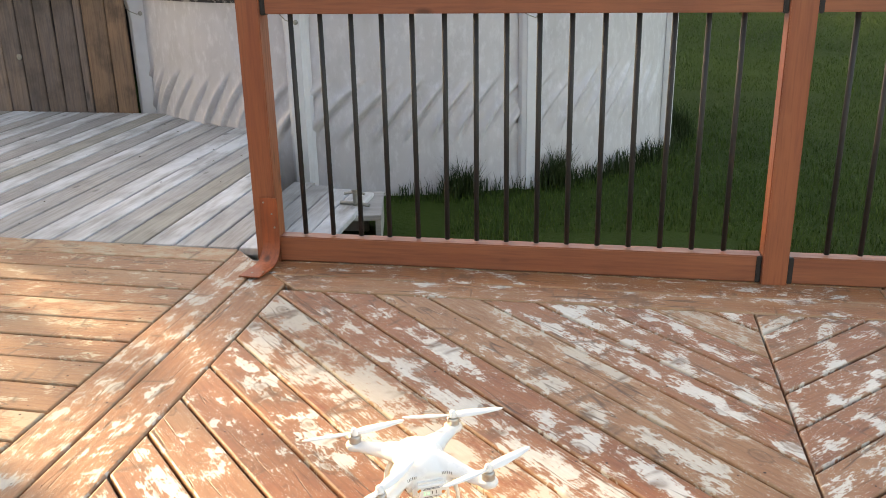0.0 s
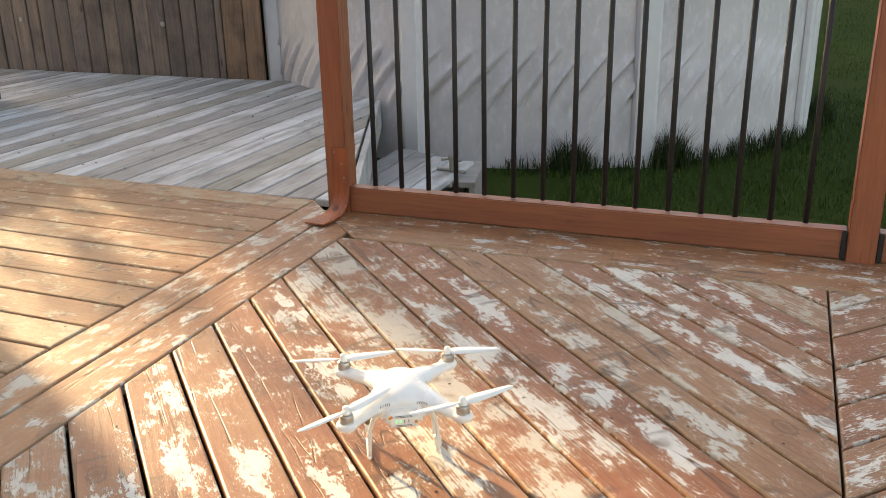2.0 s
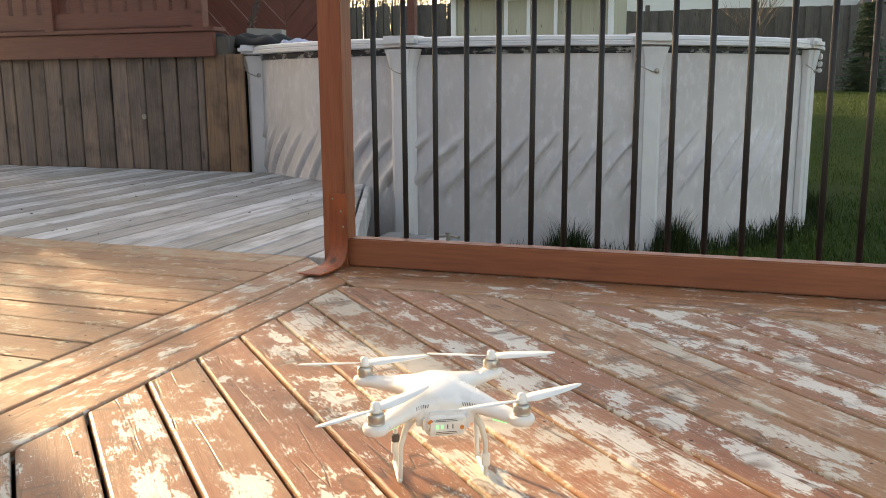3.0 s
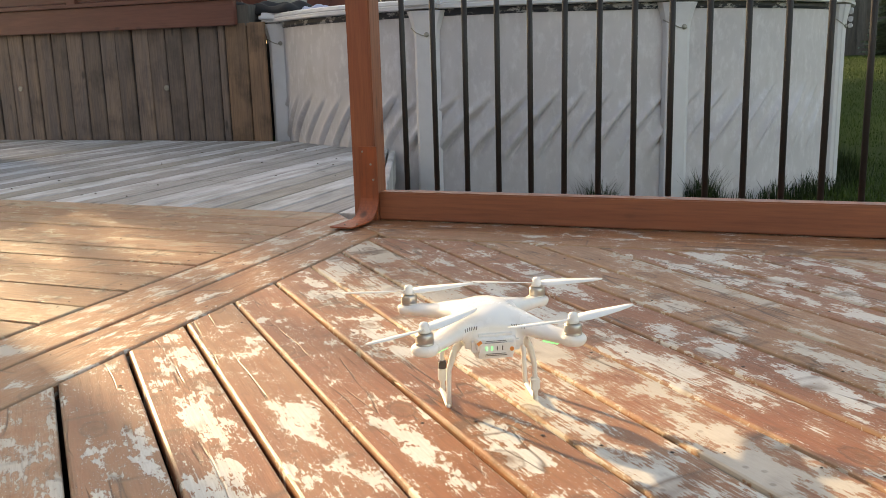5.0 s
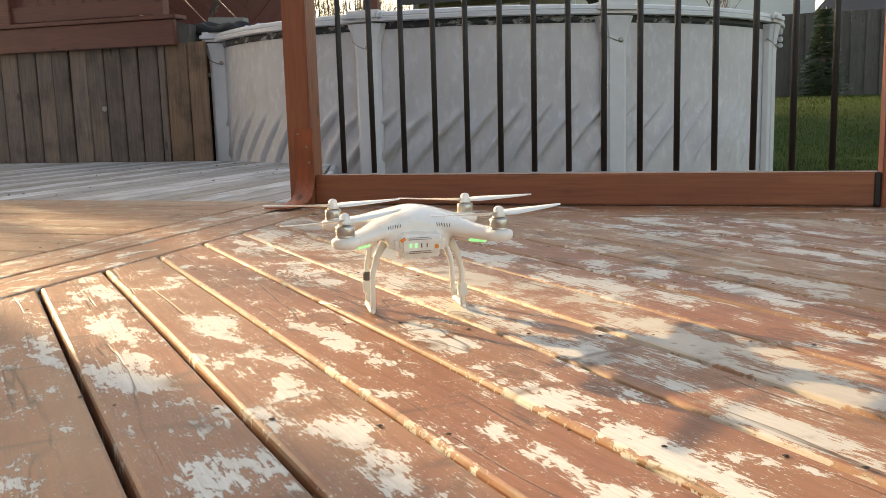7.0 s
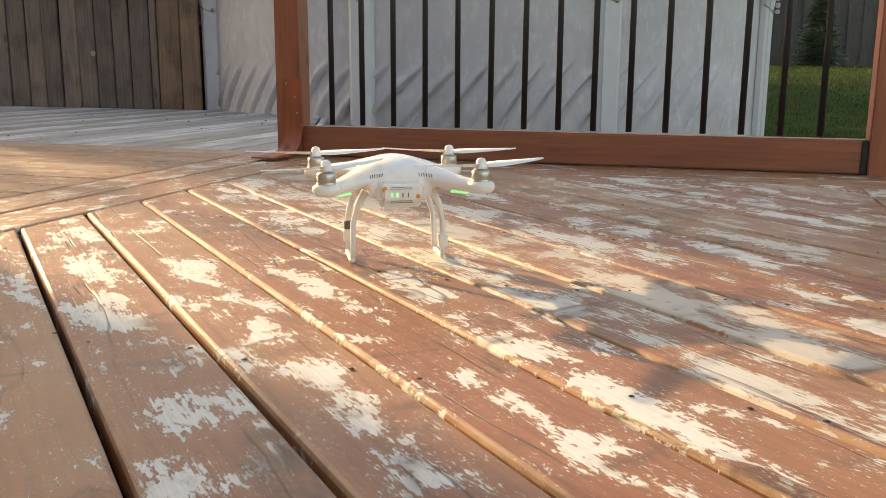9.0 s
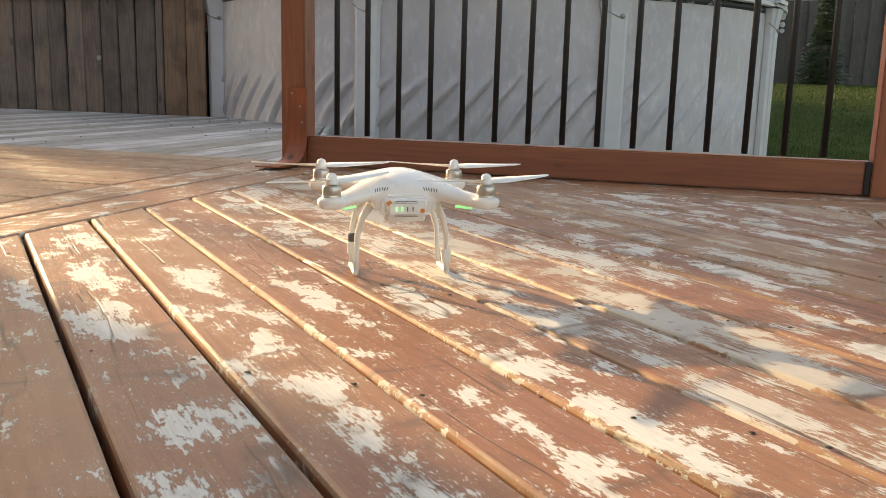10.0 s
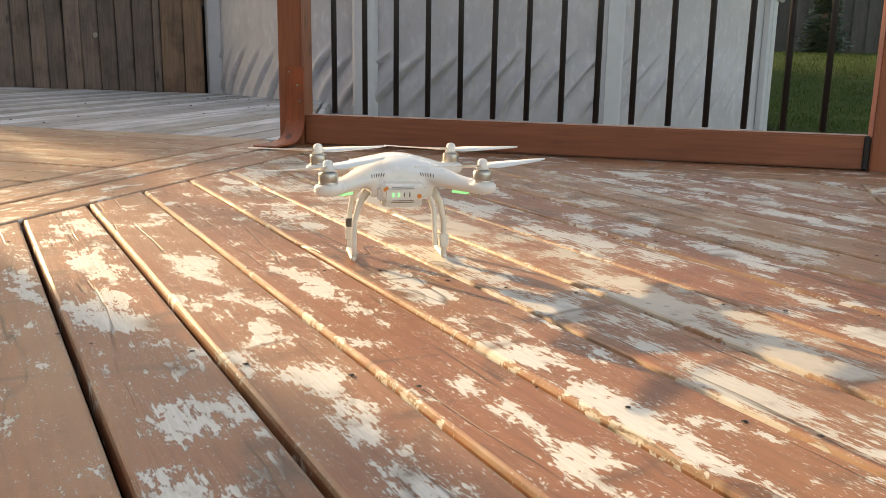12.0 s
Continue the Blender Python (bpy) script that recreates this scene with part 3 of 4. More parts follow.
def build_leaf_litter():
    verts, faces = [], []
    for _ in range(34):
        x, y = random.uniform(-3.4, -1.3), random.uniform(3.5, 5.9)
        if x + 0.4 * y > 0.25:
            continue
        a, r, z = random.uniform(0, 6.28), random.uniform(0.004, 0.011), 0.001
        n = len(verts)
        for q, k, dz in ((0, 1.0, 0.0), (1.3, 0.5, 0.005), (3.14, 1.1, 0.001), (4.6, 0.45, 0.006)):
            verts.append((x + r * k * math.cos(a + q), y + r * k * math.sin(a + q), z + dz))
        faces += [(n, n + 1, n + 2), (n, n + 2, n + 3)]
    me = bpy.data.meshes.new("leaf_litter")
    me.from_pydata(verts, [], faces)
    me.materials.append(bark)
    tagged(new("leaf_litter", me), "small dry brown leaf bits scattered on the bare deck", "leaves", kind="stuff")


build_leaf_litter()


def build_lower_step():
    step = thing("lower_step", "low weathered grey wooden step under the railing", "step", pose(-1.2, 4.55, 0))
    for k in range(4):
        part("tread", box(0.9, 0.138, 0.032, (0, 0, 0), 0.004), grey_wood, step, at=pose(0.42 - 0.142 * k - 0.35, 0.1 + 0.06 * k, -0.236, 0, 0, 90))
    for k in range(2):
        part("riser", box(0.55, 0.03, 0.18, (0, 0, 0), 0.003), grey_wood, step, at=pose(-0.15, -0.2 + 0.65 * k, -0.343, 0, 0, 0))
    low = thing("valve_box", "low grey wooden box beside the pool", "box", pose(-1.16, 4.92, -0.43, 0, 0, 12))
    for k in range(3):
        part("plank", box(0.12, 0.5, 0.03, (0, 0, 0), 0.003), grey_wood, low, at=pose(-0.13 + 0.13 * k, 0, 0.175))
    for x in (-0.17, 0.17):
        part("side", box(0.03, 0.48, 0.16, (0, 0, 0), 0.003), grey_wood, low, at=pose(x, 0, 0.08))
    valve = thing("pump_valve", "small rusty metal valve with a cross handle", "valve", pose(-1.1, 4.82, -0.24))
    part("stem", lathe([(0.012, 0), (0.012, 0.1), (0.018, 0.1), (0.018, 0.115)], 12), screw_metal, valve)
    part("handle", tube([(-0.06, 0, 0.09), (0, 0.004, 0.1), (0.06, 0, 0.09)], 0.008), screw_metal, valve)
    part("pipe", tube([(-0.09, 0.02, 0.03), (0, 0, 0.035), (0.09, -0.02, 0.03)], 0.011), screw_metal, valve)


build_lower_step()


# ---- railing ----
def build_railing():
    rail = thing("deck_railing", "stained wooden deck railing with black metal balusters", "railing")
    posts = (-1.025, 0.905, 2.69)
    for x in posts:
        part("post", box(0.09, 0.09, 1.55, (0, 0, 0.395), 0.004), post_wood, rail, at=pose(x, 3.345, 0))
    for a, b in zip(posts, posts[1:]):
        n = b - a - 0.09
        for nm, z, tall in (("bottom_rail", 0.0545, 0.101), ("top_rail", 1.008, 0.093)):
            part(nm, box(n - 0.004, 0.062, tall, (0, 0, 0), 0.004), rail_wood, rail, at=pose((a + b) / 2, 3.345, z))
            for x, sgn in ((a + 0.045, 1), (b - 0.045, -1)):
                if x < -0.9 and nm == "bottom_rail":
                    continue
                part("rail_hanger", box(0.018, 0.074, 0.1, (0, 0, 0), 0.003), black_metal, rail, at=pose(x + sgn * 0.0105, 3.345, z))
    me = mesh_of("baluster", tube([(0, 0, 0), (0, 0, 0.853)], 0.0098, 10), black_metal, True)
    for k in range(15):
        shared("baluster", me, rail, pose(-0.877 + 0.1145 * k, 3.348, 0.1105, random.uniform(-0.2, 0.2), random.uniform(-0.2, 0.2)))
    for k in range(14):
        shared("baluster", me, rail, pose(1.085 + 0.1145 * k, 3.348, 0.1105))
    # the bent steel strap at the foot of the corner post
    brk = bmesh.new()
    prof = [(0, 0.268), (0, 0.18), (0, 0.095)]
    prof += [(-0.078 * (1 - math.cos(radians(8 * k))), 0.095 - 0.088 * math.sin(radians(8 * k))) for k in range(1, 11)] + [(-0.11, 0.0055), (-0.185, 0.0045)]
    th = 0.005
    for side in (-1, 1):
        for y, z in prof:
            brk.verts.new((side * (0.036 + 0.006 * min(-y / 0.1, 1.0)) + 0.10 * y, y, z))
    brk.verts.ensure_lookup_table()
    n = len(prof)
    for i in range(n - 1):
        brk.faces.new((brk.verts[i], brk.verts[i + 1], brk.verts[n + i + 1], brk.verts[n + i]))
    bmesh.ops.recalc_face_normals(brk, faces=brk.faces)
    bmesh.ops.solidify(brk, geom=brk.faces[:], thickness=th)
    strap = part("post_strap", brk, bracket_paint, rail, "bent orange-painted steel strap", at=pose(-1.0, 3.288, 0.003, 0, 0, -4))
    for x, z in ((-0.02, 0.25), (0.012, 0.205), (0.02, 0.15)):
        part("screw", lathe([(0.004, 0), (0.004, 0.002), (0.002, 0.003)], 10), screw_metal, strap, at=pose(x, -0.0065, z, 90))
    for x, y in ((-0.018, -0.155), (0.02, -0.14)):
        part("screw", lathe([(0.004, 0), (0.004, 0.002), (0.002, 0.003)], 10), screw_metal, strap, at=pose(x, y, 0.012))


build_railing()


# ---- pool ----
def ring_point(deg, r, z=0.0):
    a = radians(deg)
    return Vector((POOL_C.x + r * math.cos(a), POOL_C.y + r * math.sin(a), z))


RIM = 0.935


def build_pool():
    pool = thing("swimming_pool", "round above-ground pool with grey marbled wall and white rim", "pool", pose(POOL_C.x, POOL_C.y, -0.43))
    h = RIM + 0.43 - 0.05
    def flat_from(th):
        """The creases die out where the wall has been replaced, past the upright that faces the lawn."""
        deg = math.degrees(th) % 360
        return min(max((340 - deg) / 7, 0.0), 1.0) * (0.6 if deg < 255 else 1.0) if deg > 180 else min(max((deg - 60) / 10, 0.0), 1.0)

    # wall sheet, dented by slanting creases in its lower half
    bm = bmesh.new()
    n, rows = 2200, 76
    grid = []
    for j in range(rows + 1):
        z = h * j / rows
        line = []
        for i in range(n):
            th = 2 * math.pi * i / n
            arc = th * POOL_R
            wob = noise.noise(Vector((arc * 1.2, 2.0, 0.0)))
            u = (arc - 0.55 * z - 0.55 * max(z - 0.45, 0.0) ** 1.5) * 5.2 + 0.6 * wob
            crease = (u % 1.0)
            ridge = math.exp(-((crease - 0.46) / 0.17) ** 2) - 1.0 * math.exp(-((crease - 0.66) / 0.085) ** 2)
            zz = (z - 0.57 - 0.05 * noise.noise(Vector((arc * 2.5, 0, 4.0)))) / 0.17
            amp = math.exp(-zz ** 4) * flat_from(th) * (0.9 + 0.5 * noise.noise(Vector((math.floor(u) * 1.7, 0.3, 7.0))))
            r = POOL_R + 0.034 * amp * ridge + 0.004 * noise.noise(Vector((arc * 1.5, z * 2.5, 1.0)))
            line.append(bm.verts.new((r * math.cos(th), r * math.sin(th), z)))
        grid.append(line)
    for j in range(rows):
        for i in range(n):
            bm.faces.new((grid[j][i], grid[j][(i + 1) % n], grid[j + 1][(i + 1) % n], grid[j + 1][i]))
    part("wall", bm, pool_wall, pool, smooth=True)
    inner = lathe([(POOL_R - 0.03, 0.02), (POOL_R - 0.03, h - 0.25)], 64)
    part("water", inner, plastic("dark_pool_cover", (0.03, 0.05, 0.08), 0.3), pool)
    part("liner_band", lathe([(POOL_R + 0.004, h - 0.056), (POOL_R + 0.012, h - 0.04), (POOL_R + 0.012, h + 0.005)], 96), liner_torn, pool, "dark torn liner edge under the rim")
    posts = [-137.6, -95.8, -57.4, -17.0, 23.0, 63.0, 103.0, 143.0, 182.0]
    for a in posts:
        end = posts[posts.index(a) + 1] if a < posts[-1] else posts[0] + 360
        # rim between two uprights
        bm = bmesh.new()
        prof = [(POOL_R - 0.08, h + 0.0), (POOL_R + 0.05, h - 0.015), (POOL_R + 0.066, h - 0.008), (POOL_R + 0.066, h + 0.012), (POOL_R + 0.058, h + 0.018),
                (POOL_R + 0.062, h + 0.024), (POOL_R + 0.058, h + 0.043), (POOL_R + 0.03, h + 0.052), (POOL_R - 0.08, h + 0.05)]
        p0, p1 = Vector((math.cos(radians(a)), math.sin(radians(a)))), Vector((math.cos(radians(end)), math.sin(radians(end))))
        steps, lines = 10, []
        for s in range(steps + 1):
            t = radians(a + (end - a) * s / steps)
            lines.append([bm.verts.new((r * math.cos(t), r * math.sin(t), z)) for r, z in prof])
        for u, v in zip(lines, lines[1:]):
            for k in range(len(prof)):
                bm.faces.new((u[k], u[(k + 1) % len(prof)], v[(k + 1) % len(prof)], v[k]))
        part("top_rail", bm, pool_white, pool)
    # one upright with its cap, then the others
    up = bmesh.new()
    prof = [(-0.085, 0.0), (-0.075, 0.035), (-0.052, 0.05), (-0.048, 0.058), (0.048, 0.058), (0.052, 0.05), (0.075, 0.035), (0.085, 0.0)]
    levels = [(0.0, 1.0), (h - 0.22, 1.0), (h - 0.14, 1.06), (h - 0.06, 1.35), (h - 0.02, 1.55)]
    lines = [[up.verts.new((POOL_R + 0.004 + d * (1 + (k - 1) * 0.6), x * k, z)) for x, d in prof] for z, k in levels]
    for u, v in zip(lines, lines[1:]):
        for k in range(len(prof)):
            up.faces.new((u[k], u[(k + 1) % len(prof)], v[(k + 1) % len(prof)], v[k]))
    up.faces.new(lines[0][::-1])
    up_me = mesh_of("upright", up, pool_white)
    cap = box(0.19, 0.26, 0.07, (POOL_R + 0.005, 0, h + 0.027), 0.022)
    cap_me = mesh_of("cap", cap, pool_white, False)
    cord_me = mesh_of("cord", tube([(POOL_R + 0.03, -0.10, h - 0.12), (POOL_R + 0.062, -0.05, h - 0.15), (POOL_R + 0.068, 0.0, h - 0.17), (POOL_R + 0.067, 0.025, h - 0.165)], 0.0035, 6), screw_metal, True)
    bolt_me = mesh_of("bolt", lathe([(0.016, 0), (0.016, 0.006), (0.007, 0.009)], 14), screw_metal, True)
    for k, (da, dz) in enumerate(((3.4, -0.06), (3.6, -0.115), (3.5, -0.16))):
        part("rim_clip", box(0.03, 0.028, 0.045 - 0.008 * k, (0, 0, 0), 0.006), pool_white, pool, "small white plastic rim clip", at=pose((POOL_R + 0.07) * math.cos(radians(-17 + da)), (POOL_R + 0.07) * math.sin(radians(-17 + da)), h + dz, 0, 0, -17))
    for a in posts:
        turn = pose(0, 0, 0, 0, 0, a)
        if a == posts[0]:      # this one has been knocked askew
            turn = turn @ pose(POOL_R + 0.02, 0, 0, 0, 0, 58) @ pose(-POOL_R - 0.02, 0, 0)
        u = shared("upright", up_me, pool, turn)
        shared("cap", cap_me, u, pose(0, 0, 0))
        shared("cord", cord_me, u, pose(0, 0, 0))
        shared("bolt", bolt_me, u, pose(POOL_R + 0.064, 0.025, h - 0.165, 0, 90, 0))


build_pool()


def heap(lx, ly, h, seed, nx=30, ny=14):
    """A soft folded heap of cloth, closed below."""
    bm, vs = bmesh.new(), []
    for j in range(ny + 1):
        row = []
        for i in range(nx + 1):
            u, v = i / nx * 2 - 1, j / ny * 2 - 1
            e = max(0.0, 1 - u ** 4) ** 0.5 * max(0.0, 1 - v ** 4) ** 0.5
            fold = 0.65 + 0.5 * noise.noise(Vector((u * 2.2, v * 2.0, seed))) + 0.22 * math.sin(u * 9 + 3 * noise.noise(Vector((u, v * 2, seed + 3))))
            row.append(bm.verts.new((u * lx / 2, v * ly / 2, 0.003 + e * h * max(fold, 0.1))))
        vs.append(row)
    for j in range(ny):
        for i in range(nx):
            bm.faces.new((vs[j][i], vs[j][i + 1], vs[j + 1][i + 1], vs[j + 1][i]))
    edge = [*vs[0], *[r[-1] for r in vs[1:]], *vs[-1][-2::-1], *[r[0] for r in vs[-2:0:-1]]]
    bm.faces.new(edge[::-1])
    return bm


def build_pool_clutter():
    tarp = thing("pool_cover", "folded black pool cover heaped over the pool rim", "cover", pose(-3.36, 6.62, 0.94, 0, 0, -18))
    part("fold", heap(0.86, 0.34, 0.12, 2.0), tarp_black, tarp, smooth=True)
    blue = thing("rim_cloth", "small crumpled pale blue cloth lying on the pool rim", "cloth", pose(-2.78, 6.36, 0.935, 0, 0, -28))
    part("fold", heap(0.30, 0.14, 0.045, 5.0), tarp_blue, blue, smooth=True)
    part("grey_fold", heap(0.16, 0.1, 0.04, 8.0, 24, 16), stone_grey, blue, "grey cloth corner", at=pose(-0.18, 0.06, 0.004), smooth=True)
    plank = thing("loose_plank", "short weathered plank lying on the folded cover", "plank", pose(-3.24, 6.72, 1.005, 0, 3, 4))
    part("plank", box(0.30, 0.09, 0.075, (0, 0, 0.037), 0.004), stone_grey, plank)
    branch = thing("cut_branch", "thin dry leaning branch with pale bark", "branch", pose(-3.42, 6.75, 1.03))
    part("stick", tube([(0, 0, 0), (0.02, 0.01, 0.10), (0.06, 0.02, 0.20), (0.075, 0.03, 0.27)], [0.011, 0.009, 0.006, 0.003], 7), bark, branch, smooth=True)
    sprig = bmesh.new()
    for k in range(90):
        f = random.uniform(0.25, 1.0)
        c = Vector((0.075 * f, 0.03 * f, 0.27 * f))
        d = Vector((random.uniform(-0.3, 1), random.uniform(-0.5, 0.5), random.uniform(0.1, 1))).normalized() * 0.05
        w = d.cross(Vector((0.3, 1, 0.2))).normalized() * 0.007
        sprig.faces.new([sprig.verts.new(p) for p in (c, c + d * 0.5 + w, c + d, c + d * 0.5 - w)])
    part("leaves", sprig, fence_wood, branch, "withered grey-green leaves")
    for k in range(3):
        block = thing("timber_block", "small tan timber block on the far pool rim", "timber", pose(-2.6 + 0.42 * k, 10.02 + 0.06 * k, 0.95, 0, 0, 10 - 8 * k), "timber blocks on the rim")
        part("block", box(0.34, 0.1, 0.09, (0, 0, 0.045), 0.005), fence_wood, block)


build_pool_clutter()


# ---- raised side deck with skirt boards ----
def build_side_deck():
    skirt = thing("skirt_wall", "weathered brown vertical board skirt below the raised deck", "skirting", kind="structure")
    edges = [-3.226, -3.388, -3.582, -3.647, -3.82, -3.968, -4.123, -4.284, -4.447, -4.603, -4.762, -4.935, -5.099, -5.258, -5.427, -5.551]
    while edges[-1] > -6.6:
        edges.append(edges[-1] - 0.16)
    for k, (x1, x0) in enumerate(zip(edges, edges[1:])):
        me = box(x1 - x0 - 0.01, 0.022, 0.9, (0, 0, 0.43), 0.004)
        part("skirt_board", me, skirt_warm if k < 2 else skirt_wood, skirt, at=pose((x0 + x1) / 2, 6.355 + random.uniform(-0.004, 0.004), 0, 0, random.uniform(-0.4, 0.4), 0))
    # added near-black sheet, puts shade into the gaps between the boards
    part("shade_backing", box(3.46, 0.02, 1.25, (-5.05, 6.40, 0.2)), dark_gap, skirt)
    # two more, added to keep light from entering under the floor
    part("shade_backing", box(0.02, 4.0, 1.25, (-6.7, 8.41, 0.2)), dark_gap, skirt)
    part("shade_backing", box(2.1, 0.02, 1.25, (-5.65, 10.42, 0.2)), dark_gap, skirt)
    for x, z in ((-4.147, 0.408), (-5.63, 0.423)):
        part("washer", lathe([(0.022, 0), (0.022, 0.004), (0.017, 0.006), (0.008, 0.004)], 18), screw_metal, skirt, "round pale metal washer", at=pose(x, 6.343, z, 90), smooth=True)
    rail = thing("side_deck_frame", "red-brown stained rim beam and railing of the raised deck", "railing", kind="structure")
    # dark box filling the shadowed void between the beam end and the pool
    part("joist_end", box(0.14, 0.3, 0.15, (0, 0, 0), 0.004), fence_wood, rail, at=pose(-3.43, 6.5, 0.935))
    part("rim_beam", box(3.3, 0.045, 0.185, (0, 0, 0), 0.004), red_wood, rail, at=pose(-5.10, 6.315, 0.955))
    part("rim_board", box(3.32, 0.16, 0.03, (0, 0, 0), 0.004), red_wood, rail, at=pose(-5.08, 6.35, 1.065))
    for x in (-3.62, -5.02, -6.5):
        part("post", box(0.09, 0.09, 1.15, (0, 0, 0.575), 0.004), red_wood, rail, at=pose(x, 6.40, 1.082))
    for a, b in ((-5.02, -3.62), (-6.5, -5.02)):
        for z, nm in ((1.16, "bottom_rail"), (1.98, "top_rail")):
            part(nm, box(b - a - 0.09, 0.04, 0.12, (0, 0, 0), 0.003), red_wood, rail, at=pose((a + b) / 2, 6.40, z))
        n = 10
        for i in range(n):
            part("slat", box(0.108, 0.02, 0.72, (0, 0, 0), 0.003), red_wood, rail, at=pose(a + (b - a) * (i + 0.5) / n, 6.435, 1.57))
    floor = thing("side_deck_floor", "boards of the raised red-brown side deck", "deck", kind="structure")
    for i in range(13):
        poly = rect(-6.6, 6.46 + 0.3 * i, -3.72 - 0.0 * i, 6.753 + 0.3 * i)
        board("board", poly, 0, red_wood, floor, top=1.05, thick=0.04)
    screen = thing("privacy_screen", "tall red-brown wooden privacy screen of horizontal boards", "screen", kind="structure")

    def slanted(u0, u1, way, first, place):
        """A panel of diagonal boards, with a slit of light at every other joint."""
        for k in range(-26, 26):
            lo, hi = first + 0.226 * k + (0.005 if k % 2 == 0 else 0.0005), first + 0.226 * (k + 1) - (0.0005 if k % 2 == 0 else 0.005)
            poly = rect(u0, 0.87, u1, 3.1)
            for keep in ((-way, 1, hi), (way, -1, -lo)):
                poly = clip(poly, keep) if len(poly) > 2 else poly
            ob = board("screen_board", poly, 45 * way, red_wood, screen, 0.0, 0.022, 0.002) if len(poly) > 2 else None
            if ob:
                ob.matrix_local = place @ ob.matrix_basis

    slanted(-6.60, -5.115, -1, -3.74, pose(0, 10.45, 0, 90))
    slanted(-5.105, -4.55, 1, 6.50, pose(0, 10.45, 0, 90))
    slanted(6.99, 10.42, 1, -6.80, pose(-6.62, 0, 0, 90, 0, 90))
    for x, y in ((-6.6, 7.1), (-6.6, 10.4), (-4.6, 10.55)):
        part("screen_post", box(0.1, 0.1, 3.6, (0, 0, 1.35), 0.004), red_wood, screen, at=pose(x - 0.09, y, 0))


build_side_deck()


# ---- house that the deck belongs to (unseen, added so that it shades the deck) ----
def build_shading_house():
    house = thing("house", "unseen pale sided house wall added to shade the deck", "house", kind="structure")
    part("wall", box(0.2, 8.33, 5.4, (-6.6, 0.515, 2.2)), siding_white, house)
    part("wall", box(9.5, 0.2, 5.4, (-1.85, -3.4, 2.2)), siding_white, house)
    for i in range(26):
        part("siding", box(0.02, 8.33, 0.2, (0, 0, 0), 0.003), siding_white, house, at=pose(-6.485, 0.515, -0.3 + 0.2 * i, 0, 4, 0))


build_shading_house()


def build_shade_parapet():
    """An unseen low board wall, added on the deck's sunny side to shade it."""
    wall = thing("added_parapet", "unseen low weathered board wall added to shade the deck", "wall", kind="structure")
    for k in range(12):
        part("parapet_board", box(0.022, 0.14, 0.68, (0, 0, 0.34), 0.003), skirt_wood, wall, at=pose(-4.62, 3.40 + 0.143 * k, 0))
    part("parapet_cap", box(0.1, 1.74, 0.035, (-4.62, 4.19, 0.698), 0.004), red_wood, wall)


build_shade_parapet()


# ---- garden behind ----
def build_back_fence():
    fence = thing("back_fence", "tall weathered grey-brown board fence round the garden", "fence", kind="structure")
    me = mesh_of("fence_board", box(0.165, 0.022, 1.85, (0, 0, 0.925), 0.003), fence_wood)
    x, k = -14.0, 0
    while x < 13.0:
        y = 22.0 if x > -3.2 else 17.6
        shared("fence_board", me, fence, pose(x, y + (0.02 if k % 2 else -0.02) + random.uniform(-0.006, 0.006), ground_height(x, y) + (0.04 if y < 20 else -0.03) + random.uniform(-0.01, 0.01), 0, random.uniform(-0.4, 0.4), 0))
        x += 0.152
        k += 1
    for i in range(12):
        x = -14.0 + 2.4 * i
        y = 22.0 if x > -3.2 else 17.6
        part("fence_post", box(0.1, 0.1, 2.0, (0, 0, 1.0), 0.004), fence_wood, fence, at=pose(x, y + 0.1, ground_height(x, y) - 0.05))


build_back_fence()


